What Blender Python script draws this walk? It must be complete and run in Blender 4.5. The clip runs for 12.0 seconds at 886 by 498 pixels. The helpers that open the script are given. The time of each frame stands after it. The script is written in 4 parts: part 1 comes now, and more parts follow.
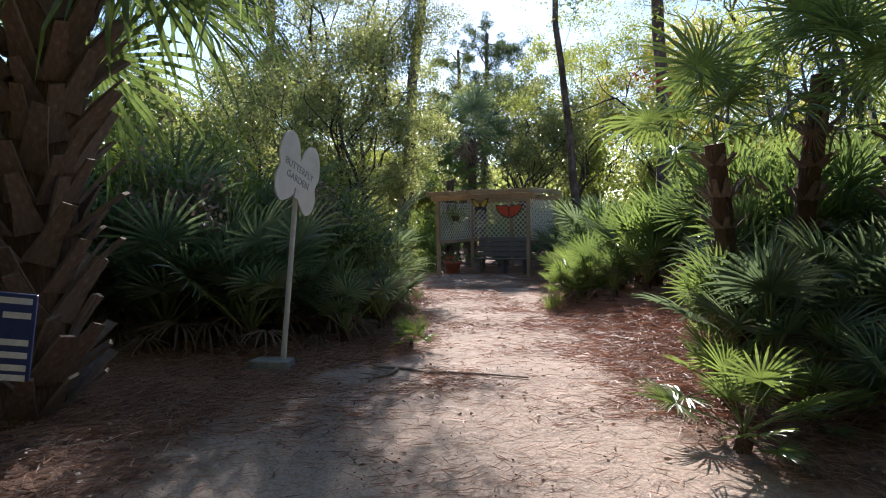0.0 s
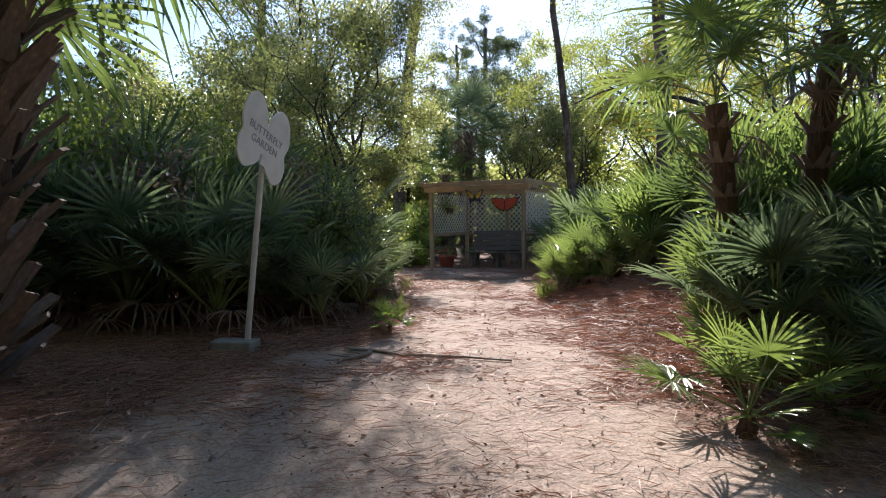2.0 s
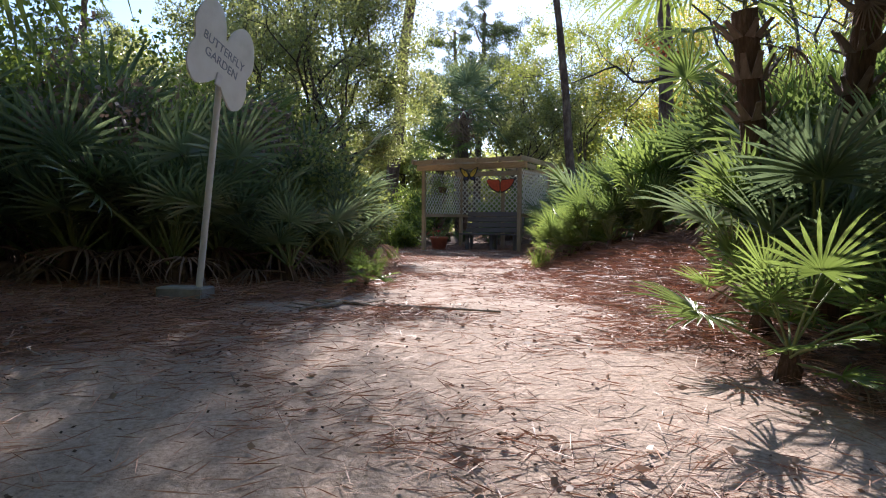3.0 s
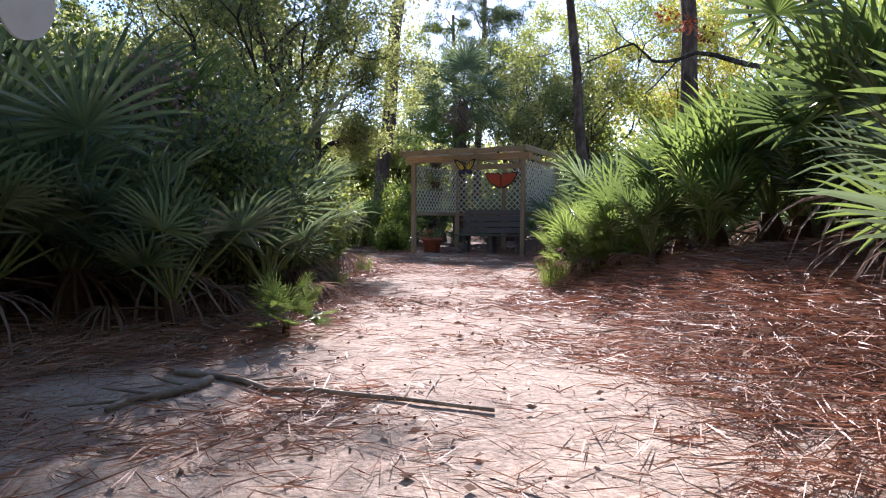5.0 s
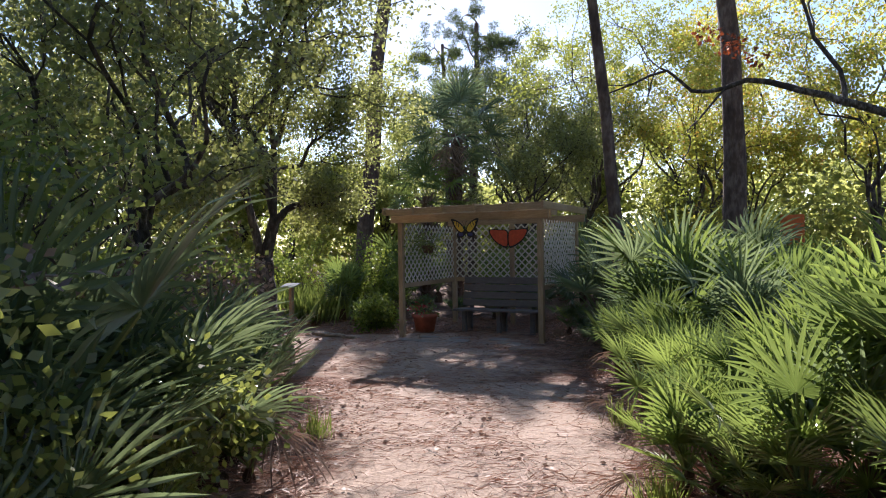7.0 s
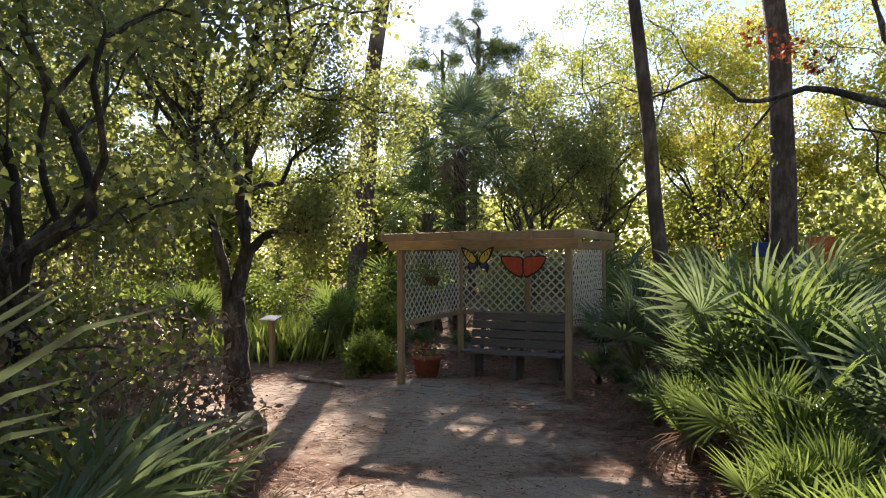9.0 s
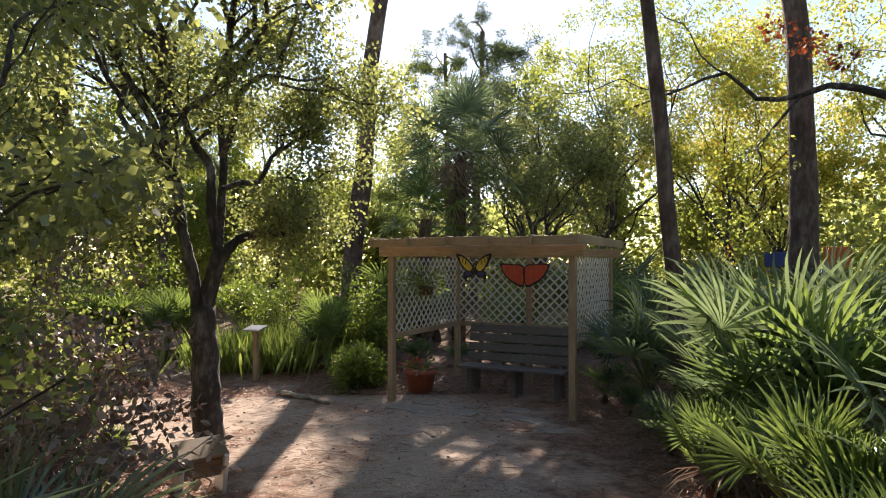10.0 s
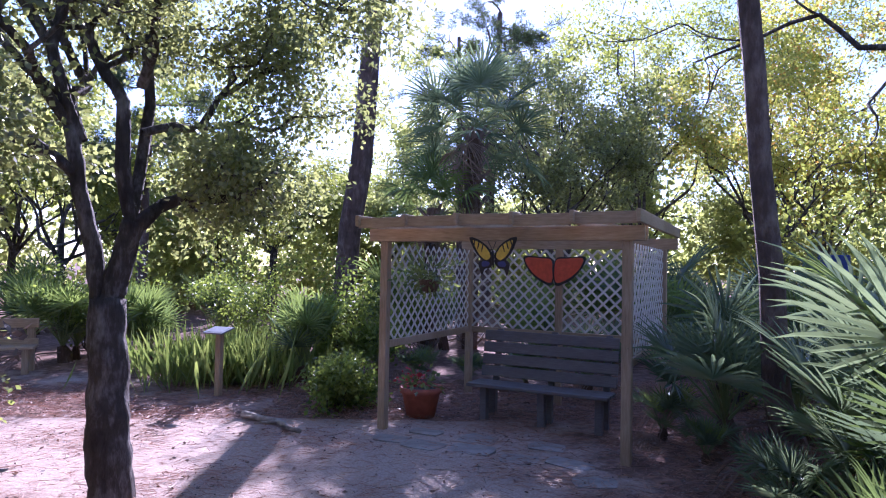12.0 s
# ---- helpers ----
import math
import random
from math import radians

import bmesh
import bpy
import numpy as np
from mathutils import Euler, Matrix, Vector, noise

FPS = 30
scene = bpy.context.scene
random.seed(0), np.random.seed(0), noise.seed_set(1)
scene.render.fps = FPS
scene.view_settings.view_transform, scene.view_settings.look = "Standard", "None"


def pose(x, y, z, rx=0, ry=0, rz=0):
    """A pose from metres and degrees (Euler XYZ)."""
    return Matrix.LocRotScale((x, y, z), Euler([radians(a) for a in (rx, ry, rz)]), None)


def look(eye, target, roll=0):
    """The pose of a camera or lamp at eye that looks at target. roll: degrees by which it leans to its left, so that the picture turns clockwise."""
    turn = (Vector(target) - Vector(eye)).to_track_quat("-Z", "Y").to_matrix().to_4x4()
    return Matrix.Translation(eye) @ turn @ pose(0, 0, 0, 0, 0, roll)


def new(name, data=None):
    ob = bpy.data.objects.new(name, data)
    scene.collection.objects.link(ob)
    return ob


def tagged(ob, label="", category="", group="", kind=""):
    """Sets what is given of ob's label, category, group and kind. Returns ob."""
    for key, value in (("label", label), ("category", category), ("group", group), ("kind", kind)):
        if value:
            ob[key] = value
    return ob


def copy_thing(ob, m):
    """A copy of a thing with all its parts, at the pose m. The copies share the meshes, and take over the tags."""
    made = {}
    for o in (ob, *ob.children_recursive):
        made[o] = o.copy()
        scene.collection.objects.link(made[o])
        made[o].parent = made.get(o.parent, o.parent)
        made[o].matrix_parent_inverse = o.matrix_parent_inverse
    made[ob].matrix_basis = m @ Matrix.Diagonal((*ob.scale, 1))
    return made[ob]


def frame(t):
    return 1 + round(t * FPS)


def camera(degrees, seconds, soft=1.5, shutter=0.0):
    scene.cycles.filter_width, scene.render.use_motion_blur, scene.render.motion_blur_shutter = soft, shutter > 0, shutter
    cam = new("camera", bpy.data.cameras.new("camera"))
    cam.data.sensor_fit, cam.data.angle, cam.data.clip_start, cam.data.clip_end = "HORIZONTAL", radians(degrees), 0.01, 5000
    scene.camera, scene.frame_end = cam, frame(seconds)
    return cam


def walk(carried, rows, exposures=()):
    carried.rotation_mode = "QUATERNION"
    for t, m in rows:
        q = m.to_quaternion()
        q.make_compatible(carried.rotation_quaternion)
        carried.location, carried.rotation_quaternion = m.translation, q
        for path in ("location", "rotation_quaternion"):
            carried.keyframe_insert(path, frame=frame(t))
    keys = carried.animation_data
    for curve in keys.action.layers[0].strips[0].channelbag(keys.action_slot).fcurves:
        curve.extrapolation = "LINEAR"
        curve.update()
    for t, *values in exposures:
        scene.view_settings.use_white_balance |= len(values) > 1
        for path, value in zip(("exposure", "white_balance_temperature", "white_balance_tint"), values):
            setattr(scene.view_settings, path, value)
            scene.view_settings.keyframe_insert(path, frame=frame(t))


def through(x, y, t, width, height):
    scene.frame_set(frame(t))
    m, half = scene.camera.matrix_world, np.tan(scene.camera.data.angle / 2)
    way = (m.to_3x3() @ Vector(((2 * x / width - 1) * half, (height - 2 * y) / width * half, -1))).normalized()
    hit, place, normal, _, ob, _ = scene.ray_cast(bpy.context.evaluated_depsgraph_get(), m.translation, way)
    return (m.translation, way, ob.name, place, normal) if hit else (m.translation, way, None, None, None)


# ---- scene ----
cam = camera(71.0, 12.0, soft=1.1)
PATH = [
    (0, (-0.841, -19.017, 1.574), (-0.736, -17.022, 1.488), -1.11),
    (0.5, (-0.796, -18.657, 1.576), (-0.692, -16.661, 1.495), -1.77),
    (1, (-0.723, -18.505, 1.542), (-0.621, -16.509, 1.465), -1.64),
    (1.5, (-0.690, -18.561, 1.589), (-0.592, -16.565, 1.515), -1.69),
    (2, (-0.623, -18.573, 1.292), (-0.518, -16.578, 1.211), -0.69),
    (2.5, (-0.558, -18.367, 1.042), (-0.448, -16.372, 0.956), -0.32),
    (3, (-0.470, -17.899, 0.793), (-0.353, -15.904, 0.703), 0.33),
    (3.2, (-0.429, -17.725, 0.709), (-0.307, -15.731, 0.612), 0.45),
    (4.8, (-0.142, -16.18, 0.868), (-0.033, -14.185, 0.757), 0.20),
    (5, (-0.112, -15.74, 0.87), (-0.001, -13.745, 0.768), 0.35),
    (5.5, (-0.03, -15.05, 1.03), (0.082, -13.055, 0.923), 1.1),
    (6, (0.131, -14.093, 1.338), (0.227, -12.098, 1.239), 0.61),
    (6.5, (-0.006, -13.207, 1.511), (0.118, -11.212, 1.458), -0.57),
    (7, (0.008, -12.560, 1.751), (0.144, -10.564, 1.740), -0.98),
    (8.8, (-0.155, -10.913, 2.125), (0.011, -8.920, 2.142), -0.53),
    (9, (-0.112, -10.707, 2.127), (0.049, -8.713, 2.146), -0.39),
    (9.5, (0.009, -10.302, 2.111), (0.162, -8.308, 2.144), -0.19),
    (10, (0.110, -9.982, 2.112), (0.255, -7.988, 2.157), 0.07),
    (10.5, (0.214, -9.574, 2.111), (0.349, -7.579, 2.165), 0.43),
    (11, (0.293, -9.041, 2.075), (0.419, -7.046, 2.135), 0.65),
    (11.5, (0.331, -8.454, 2.000), (0.452, -6.459, 2.061), 0.96),
    (12, (0.290, -7.756, 1.901), (0.401, -5.760, 1.962), 1.09),
]
walk(cam, [(t, look(eye, target, roll)) for t, eye, target, roll in PATH],
     exposures=[(0.0, 1.25, 6000, 16), (2.0, 1.3, 6100, 17), (5.0, 1.55, 5800, 23), (7.0, 1.2, 6150, 22), (9.0, 1.4, 7000, 17), (10.6, 1.5, 7000, 18), (11.0, 1.8, 5350, 38), (12.0, 1.8, 5050, 45)])

# ---- sky and sun: a clear winter midday, the sun ahead and high, straight ahead of the way ----
SUN_ELEV, SUN_TURN = radians(29), radians(4)      # turn is clockwise from +y seen from above
world = bpy.data.worlds.new("sky")
scene.world = world
world.use_nodes = True
wn = world.node_tree.nodes
sky = wn.new("ShaderNodeTexSky")
sky.sky_type, sky.sun_disc = "NISHITA", False
sky.sun_elevation, sky.sun_rotation = SUN_ELEV, SUN_TURN
sky.air_density, sky.dust_density = 1.0, 0.12
world.node_tree.links.new(sky.outputs[0], wn["Background"].inputs[0])
wn["Background"].inputs[1].default_value = 0.092
sun_data = bpy.data.lights.new("sun", "SUN")
sun_data.energy, sun_data.angle, sun_data.color = 5.0, radians(0.55), (1.0, 0.93, 0.82)
sun = new("sun", sun_data)
sun_way = Vector((math.sin(SUN_TURN) * math.cos(SUN_ELEV), math.cos(SUN_TURN) * math.cos(SUN_ELEV), math.sin(SUN_ELEV)))
sun.matrix_basis = look(sun_way * 40, (0, 0, 0))

# ---- materials ----
def tree_of(name):
    m = bpy.data.materials.new(name)
    m.use_nodes = True
    nt = m.node_tree
    return m, nt, nt.nodes["Principled BSDF"], nt.nodes["Material Output"]


def node(nt, kind, **values):
    n = nt.nodes.new(kind)
    for key, value in values.items():
        n.inputs[key.replace("_", " ")].default_value = value
    return n


def noise_of(nt, scale, detail=4.0, rough=0.6, coord="Object"):
    tc = nt.nodes.new("ShaderNodeTexCoord")
    n = node(nt, "ShaderNodeTexNoise", Scale=scale, Detail=detail, Roughness=rough)
    nt.links.new(tc.outputs[coord], n.inputs["Vector"])
    return n


def ramp(nt, source, stops):
    r = nt.nodes.new("ShaderNodeValToRGB")
    el = r.color_ramp.elements
    while len(el) < len(stops):
        el.new(0.5)
    for e, (at, colour) in zip(el, stops):
        e.position, e.color = at, (*colour, 1)
    nt.links.new(source, r.inputs[0])
    return r


def bump(nt, bsdf, source, strength, distance):
    b = node(nt, "ShaderNodeBump", Strength=strength, Distance=distance)
    nt.links.new(source, b.inputs["Height"])
    nt.links.new(b.outputs[0], bsdf.inputs["Normal"])


def grained(name, dark, mid, light, scale, rough=0.8, relief=0.4, depth=0.01, stretch=None, spec=0.3):
    """A matt surface with grain and broad stains."""
    m, nt, p, _ = tree_of(name)
    tc = nt.nodes.new("ShaderNodeTexCoord")
    mp = nt.nodes.new("ShaderNodeMapping")
    mp.inputs["Scale"].default_value = stretch or (1, 1, 1)
    nt.links.new(tc.outputs["Object"], mp.inputs[0])
    n = node(nt, "ShaderNodeTexNoise", Scale=scale, Detail=6.0, Roughness=0.65)
    nt.links.new(mp.outputs[0], n.inputs["Vector"])
    broad = noise_of(nt, scale * 0.12, 3.0)
    mix = nt.nodes.new("ShaderNodeMath")
    mix.operation = "MULTIPLY_ADD"
    mix.inputs[1].default_value = 0.55
    nt.links.new(broad.outputs[0], mix.inputs[0])
    half = nt.nodes.new("ShaderNodeMath")
    half.operation = "MULTIPLY"
    half.inputs[1].default_value = 0.5
    nt.links.new(n.outputs[0], half.inputs[0])
    nt.links.new(half.outputs[0], mix.inputs[2])
    r = ramp(nt, mix.outputs[0], [(0.3, dark), (0.52, mid), (0.72, light)])
    nt.links.new(r.outputs[0], p.inputs["Base Color"])
    p.inputs["Roughness"].default_value = rough
    p.inputs["Specular IOR Level"].default_value = spec
    bump(nt, p, n.outputs[0], relief, depth)
    return m


def leafy(name, dark, light, through=0.4, gloss=0.45, glow=None, per="object", spots=None, wax=0.5):
    """A leaf: it varies from piece to piece and lets light through."""
    m, nt, p, out = tree_of(name)
    if per == "object":
        info = nt.nodes.new("ShaderNodeObjectInfo")
        rnd = info.outputs["Random"]
    else:
        info = nt.nodes.new("ShaderNodeNewGeometry")
        rnd = info.outputs["Random Per Island"]
    n = noise_of(nt, 3.0, 3.0)
    add = nt.nodes.new("ShaderNodeMath")
    add.operation = "MULTIPLY_ADD"
    add.inputs[1].default_value = 0.6
    nt.links.new(rnd, add.inputs[0])
    less = nt.nodes.new("ShaderNodeMath")
    less.operation = "MULTIPLY"
    less.inputs[1].default_value = 0.5
    nt.links.new(n.outputs[0], less.inputs[0])
    nt.links.new(less.outputs[0], add.inputs[2])
    stops = [(0.15, dark), (0.8, light)]
    if spots:
        stops = [(0.15, dark), (0.72, light), (0.86, spots)]
    r = ramp(nt, add.outputs[0], stops)
    nt.links.new(r.outputs[0], p.inputs["Base Color"])
    p.inputs["Roughness"].default_value = gloss
    p.inputs["Specular IOR Level"].default_value = wax
    t = nt.nodes.new("ShaderNodeBsdfTranslucent")
    hs = node(nt, "ShaderNodeHueSaturation", Hue=0.487, Saturation=1.05, Value=1.5 if glow is None else glow)
    nt.links.new(r.outputs[0], hs.inputs["Color"])
    nt.links.new(hs.outputs[0], t.inputs[0])
    mix = nt.nodes.new("ShaderNodeMixShader")
    mix.inputs[0].default_value = through
    nt.links.new(p.outputs[0], mix.inputs[1])
    nt.links.new(t.outputs[0], mix.inputs[2])
    nt.links.new(mix.outputs[0], out.inputs[0])
    return m


def plain(name, colour, rough=0.6, metal=0.0, wear=0.12):
    m, nt, p, _ = tree_of(name)
    n = noise_of(nt, 14.0, 5.0)
    lo = tuple(c * (1 - wear * 2) for c in colour)
    hi = tuple(min(1, c * (1 + wear)) for c in colour)
    r = ramp(nt, n.outputs[0], [(0.3, lo), (0.7, hi)])
    nt.links.new(r.outputs[0], p.inputs["Base Color"])
    p.inputs["Roughness"].default_value, p.inputs["Metallic"].default_value = rough, metal
    return m


M_FROND = leafy("palmetto leaf", (0.065, 0.105, 0.035), (0.17, 0.24, 0.06), 0.4, 0.27, 1.75, wax=0.7)
M_FROND_BLUE = leafy("grey-green palmetto leaf", (0.055, 0.085, 0.045), (0.14, 0.19, 0.09), 0.38, 0.26, 1.9, wax=0.8)
M_FROND_DRY = leafy("dry frond", (0.15, 0.10, 0.07), (0.29, 0.21, 0.155), 0.25, 0.8, 1.1, wax=0.2)
M_PETIOLE = plain("frond stalk", (0.16, 0.2, 0.06), 0.5)
M_FIBRE = grained("palm fibre", (0.035, 0.02, 0.012), (0.11, 0.065, 0.04), (0.24, 0.17, 0.12), 9, 0.9, 0.8, 0.02, (6, 6, 1))
M_BOOT = grained("palm boot", (0.07, 0.05, 0.04), (0.2, 0.15, 0.12), (0.36, 0.29, 0.24), 7, 0.9, 0.6, 0.015, (5, 5, 1))
M_OAK_BARK = grained("oak bark", (0.02, 0.016, 0.014), (0.075, 0.062, 0.052), (0.30, 0.27, 0.24), 22, 0.9, 1.0, 0.05, (1, 1, 0.3))
M_PINE_BARK = grained("pine bark", (0.025, 0.018, 0.015), (0.12, 0.082, 0.066), (0.3, 0.23, 0.19), 13, 0.95, 1.0, 0.06, (1, 1, 0.35))
M_OAK_LEAF = leafy("oak leaf", (0.07, 0.09, 0.035), (0.21, 0.235, 0.075), 0.5, 0.3, 2.1, "island", wax=0.8)
M_LIME_LEAF = leafy("yellow-green leaf", (0.11, 0.15, 0.03), (0.25, 0.29, 0.06), 0.5, 0.5, 1.7, "island")
M_GOLD_LEAF = leafy("autumn leaf", (0.17, 0.2, 0.04), (0.37, 0.39, 0.08), 0.55, 0.5, 1.8, "island", (0.42, 0.26, 0.06))
M_SHRUB_LEAF = leafy("shrub leaf", (0.06, 0.09, 0.03), (0.21, 0.25, 0.065), 0.5, 0.33, 1.8, "island", wax=0.8)
M_BRIGHT_SHRUB = leafy("sunlit shrub leaf", (0.06, 0.105, 0.02), (0.2, 0.26, 0.05), 0.5, 0.42, 1.7, "island")
M_FAR_LEAF = leafy("far foliage", (0.1, 0.13, 0.045), (0.28, 0.31, 0.1), 0.6, 0.45, 2.1, "island")
M_NEEDLE = leafy("pine needles", (0.05, 0.08, 0.03), (0.13, 0.17, 0.06), 0.3, 0.55, 1.4, "island")
M_RED_LEAF = leafy("dead oak leaves", (0.10, 0.035, 0.015), (0.26, 0.085, 0.03), 0.35, 0.6, 1.3, "island")
M_REED = leafy("iris leaf", (0.09, 0.14, 0.03), (0.22, 0.28, 0.07), 0.42, 0.4, 1.6, "island")
M_DRY_NEEDLE = leafy("fallen needles", (0.19, 0.08, 0.048), (0.50, 0.28, 0.18), 0.1, 0.6, 1.0, "island")
M_DRY_LEAF = leafy("fallen leaves", (0.09, 0.06, 0.045), (0.36, 0.27, 0.21), 0.15, 0.6, 1.0, "island")
M_CRUMB = leafy("bark crumbs", (0.03, 0.02, 0.015), (0.16, 0.11, 0.085), 0.02, 0.8, 1.0, "island")
M_TWIG = grained("dead twig", (0.09, 0.072, 0.055), (0.27, 0.22, 0.17), (0.5, 0.43, 0.34), 20, 0.85)
M_TIMBER = grained("weathered pine timber", (0.17, 0.115, 0.065), (0.38, 0.27, 0.155), (0.56, 0.43, 0.28), 6, 0.75, 0.25, 0.004, (1, 9, 9))
M_TIMBER_UP = grained("weathered post timber", (0.16, 0.11, 0.065), (0.36, 0.255, 0.15), (0.52, 0.40, 0.27), 6, 0.75, 0.25, 0.004, (9, 9, 1))
M_LATTICE = grained("cream lattice", (0.42, 0.38, 0.31), (0.62, 0.58, 0.49), (0.74, 0.70, 0.62), 14, 0.6, 0.1, 0.002)
M_BENCH = grained("grey-brown bench board", (0.075, 0.066, 0.062), (0.135, 0.12, 0.112), (0.2, 0.185, 0.175), 8, 0.5, 0.2, 0.003, (1, 8, 8))
M_SIGN = grained("off-white sign paint", (0.5, 0.48, 0.42), (0.66, 0.64, 0.58), (0.74, 0.73, 0.68), 5, 0.55, 0.05, 0.001)
M_INK = plain("faded lettering", (0.22, 0.24, 0.27), 0.6)
M_POLE = grained("weathered white pole", (0.42, 0.40, 0.37), (0.62, 0.6, 0.57), (0.74, 0.73, 0.7), 10, 0.6, 0.1, 0.002)
M_BLOCK = grained("concrete block", (0.14, 0.13, 0.12), (0.27, 0.26, 0.24), (0.4, 0.39, 0.36), 14, 0.95, 0.5, 0.006)
M_STONE = grained("paving stone", (0.14, 0.12, 0.1), (0.27, 0.235, 0.2), (0.38, 0.34, 0.29), 9, 0.9, 0.4, 0.006)
M_YELLOW = plain("yellow wing paint", (0.72, 0.5, 0.06), 0.45)
M_BLACK = plain("black wing paint", (0.018, 0.016, 0.018), 0.5)
M_RED = plain("orange-red wing paint", (0.62, 0.09, 0.035), 0.45)
M_BLUEWING = plain("blue wing paint", (0.05, 0.06, 0.2), 0.5)
M_TERRACOTTA = plain("terracotta", (0.42, 0.12, 0.065), 0.8)
M_FLOWER = plain("red flower", (0.6, 0.06, 0.06), 0.6)
M_SOIL = plain("potting soil", (0.05, 0.035, 0.025), 0.95)
M_BLUE = plain("blue sign face", (0.025, 0.045, 0.17), 0.45)
M_WHITE = plain("white sign print", (0.72, 0.72, 0.74), 0.5)
M_ORANGE = plain("orange plastic", (0.62, 0.13, 0.02), 0.5)
M_BOARD = plain("info board face", (0.2, 0.21, 0.22), 0.4)
M_TAN = grained("tan plank", (0.1, 0.065, 0.04), (0.2, 0.135, 0.08), (0.3, 0.21, 0.13), 6, 0.7, 0.2, 0.003, (1, 8, 8))


# ---- mesh helpers ----
def mesh(name, verts, faces, mats, index=None, smooth=False):
    me = bpy.data.meshes.new(name)
    me.from_pydata([tuple(v) for v in verts], [], [tuple(f) for f in faces])
    for m in (mats if isinstance(mats, (list, tuple)) else [mats]):
        me.materials.append(m)
    if index is not None:
        me.polygons.foreach_set("material_index", np.asarray(index, dtype=np.int32))
    if smooth:
        me.polygons.foreach_set("use_smooth", np.ones(len(me.polygons), dtype=bool))
    me.update()
    return me


def part(name, me, parent, m=None, label=""):
    ob = new(name, me)
    ob.parent = parent
    if m is not None:
        ob.matrix_basis = m
    return tagged(ob, label)


def holder(name, m, label, category, group="", kind=""):
    ob = new(name)
    ob.matrix_basis = m
    return tagged(ob, label, category, group, kind)


def box_mesh(name, sx, sy, sz, mat, bevel=0.006, at=(0, 0, 0)):
    """A board or block with softened edges; its middle is at the given point."""
    bm = bmesh.new()
    bmesh.ops.create_cube(bm, size=1.0, matrix=Matrix.Translation(at) @ Matrix.Diagonal((sx, sy, sz, 1)))
    if bevel:
        bmesh.ops.bevel(bm, geom=bm.edges[:], offset=bevel, segments=1, affect="EDGES")
    me = bpy.data.meshes.new(name)
    bm.to_mesh(me)
    bm.free()
    me.materials.append(mat)
    return me


def frames_along(pts):
    """Two vectors across the line at each of its points."""
    pts = [Vector(p) for p in pts]
    out, up = [], Vector((0.31, 0.2, 0.93)).normalized()
    for i in range(len(pts)):
        d = (pts[min(i + 1, len(pts) - 1)] - pts[max(i - 1, 0)]).normalized()
        if abs(d.dot(up)) > 0.97:
            up = Vector((1, 0.1, 0)).normalized()
        a = d.cross(up).normalized()
        out.append((a, a.cross(d)))
    return out


def tube(verts, faces, pts, radii, sides=8, rough=0.0, rng=random):
    base = len(verts)
    for i, ((a, b), p, r) in enumerate(zip(frames_along(pts), pts, radii)):
        p = Vector(p)
        for k in range(sides):
            w = 2 * math.pi * k / sides
            q = r * (1 + rough * rng.uniform(-1, 1))
            verts.append(p + a * (q * math.cos(w)) + b * (q * math.sin(w)))
        if i:
            for k in range(sides):
                k2 = (k + 1) % sides
                o = base + (i - 1) * sides
                faces.append((o + k, o + k2, o + sides + k2, o + sides + k))
    faces.append(tuple(base + (len(pts) - 1) * sides + k for k in range(sides)))


def bend(p0, p1, n, wobble, rng, sag=0.0):
    """A wandering line between two points."""
    p0, p1 = Vector(p0), Vector(p1)
    length = (p1 - p0).length
    drift, out = Vector((0, 0, 0)), []
    for i in range(n):
        s = i / (n - 1)
        if 0 < i < n - 1:
            drift = drift * 0.7 + Vector((rng.gauss(0, 1), rng.gauss(0, 1), rng.gauss(0, 1))) * (wobble * length / n)
        out.append(p0.lerp(p1, s) + drift * math.sin(math.pi * s) + Vector((0, 0, -sag * length * math.sin(math.pi * s))))
    return out


def blades(centres, ways, sizes, widths, normals=None, rng=None, fold=0.0):
    """Small pointed leaves as two-triangle lozenges with a fold, all at once: verts and faces as arrays."""
    n = len(centres)
    ways = ways / (np.linalg.norm(ways, axis=1, keepdims=True) + 1e-9)
    ref = rng.normal(size=(n, 3))
    side = np.cross(ways, ref)
    side /= np.linalg.norm(side, axis=1, keepdims=True) + 1e-9
    up = np.cross(side, ways)
    s, w = sizes[:, None], widths[:, None]
    v = np.stack([centres, centres + ways * s * 0.5 + side * w + up * w * fold, centres + ways * s, centres + ways * s * 0.5 - side * w + up * w * fold], 1)
    f = np.arange(4 * n).reshape(n, 4)
    return v.reshape(-1, 3), f


def blade_mesh(name, v, f, mat):
    me = bpy.data.meshes.new(name)
    n = len(f)
    me.vertices.add(len(v))
    me.vertices.foreach_set("co", v.astype(np.float32).ravel())
    me.loops.add(4 * n)
    me.loops.foreach_set("vertex_index", f.astype(np.int32).ravel())
    me.polygons.add(n)
    me.polygons.foreach_set("loop_start", np.arange(0, 4 * n, 4, dtype=np.int32))
    me.polygons.foreach_set("loop_total", np.full(n, 4, dtype=np.int32))
    me.update(calc_edges=True)
    me.validate()
    me.materials.append(mat)
    return me


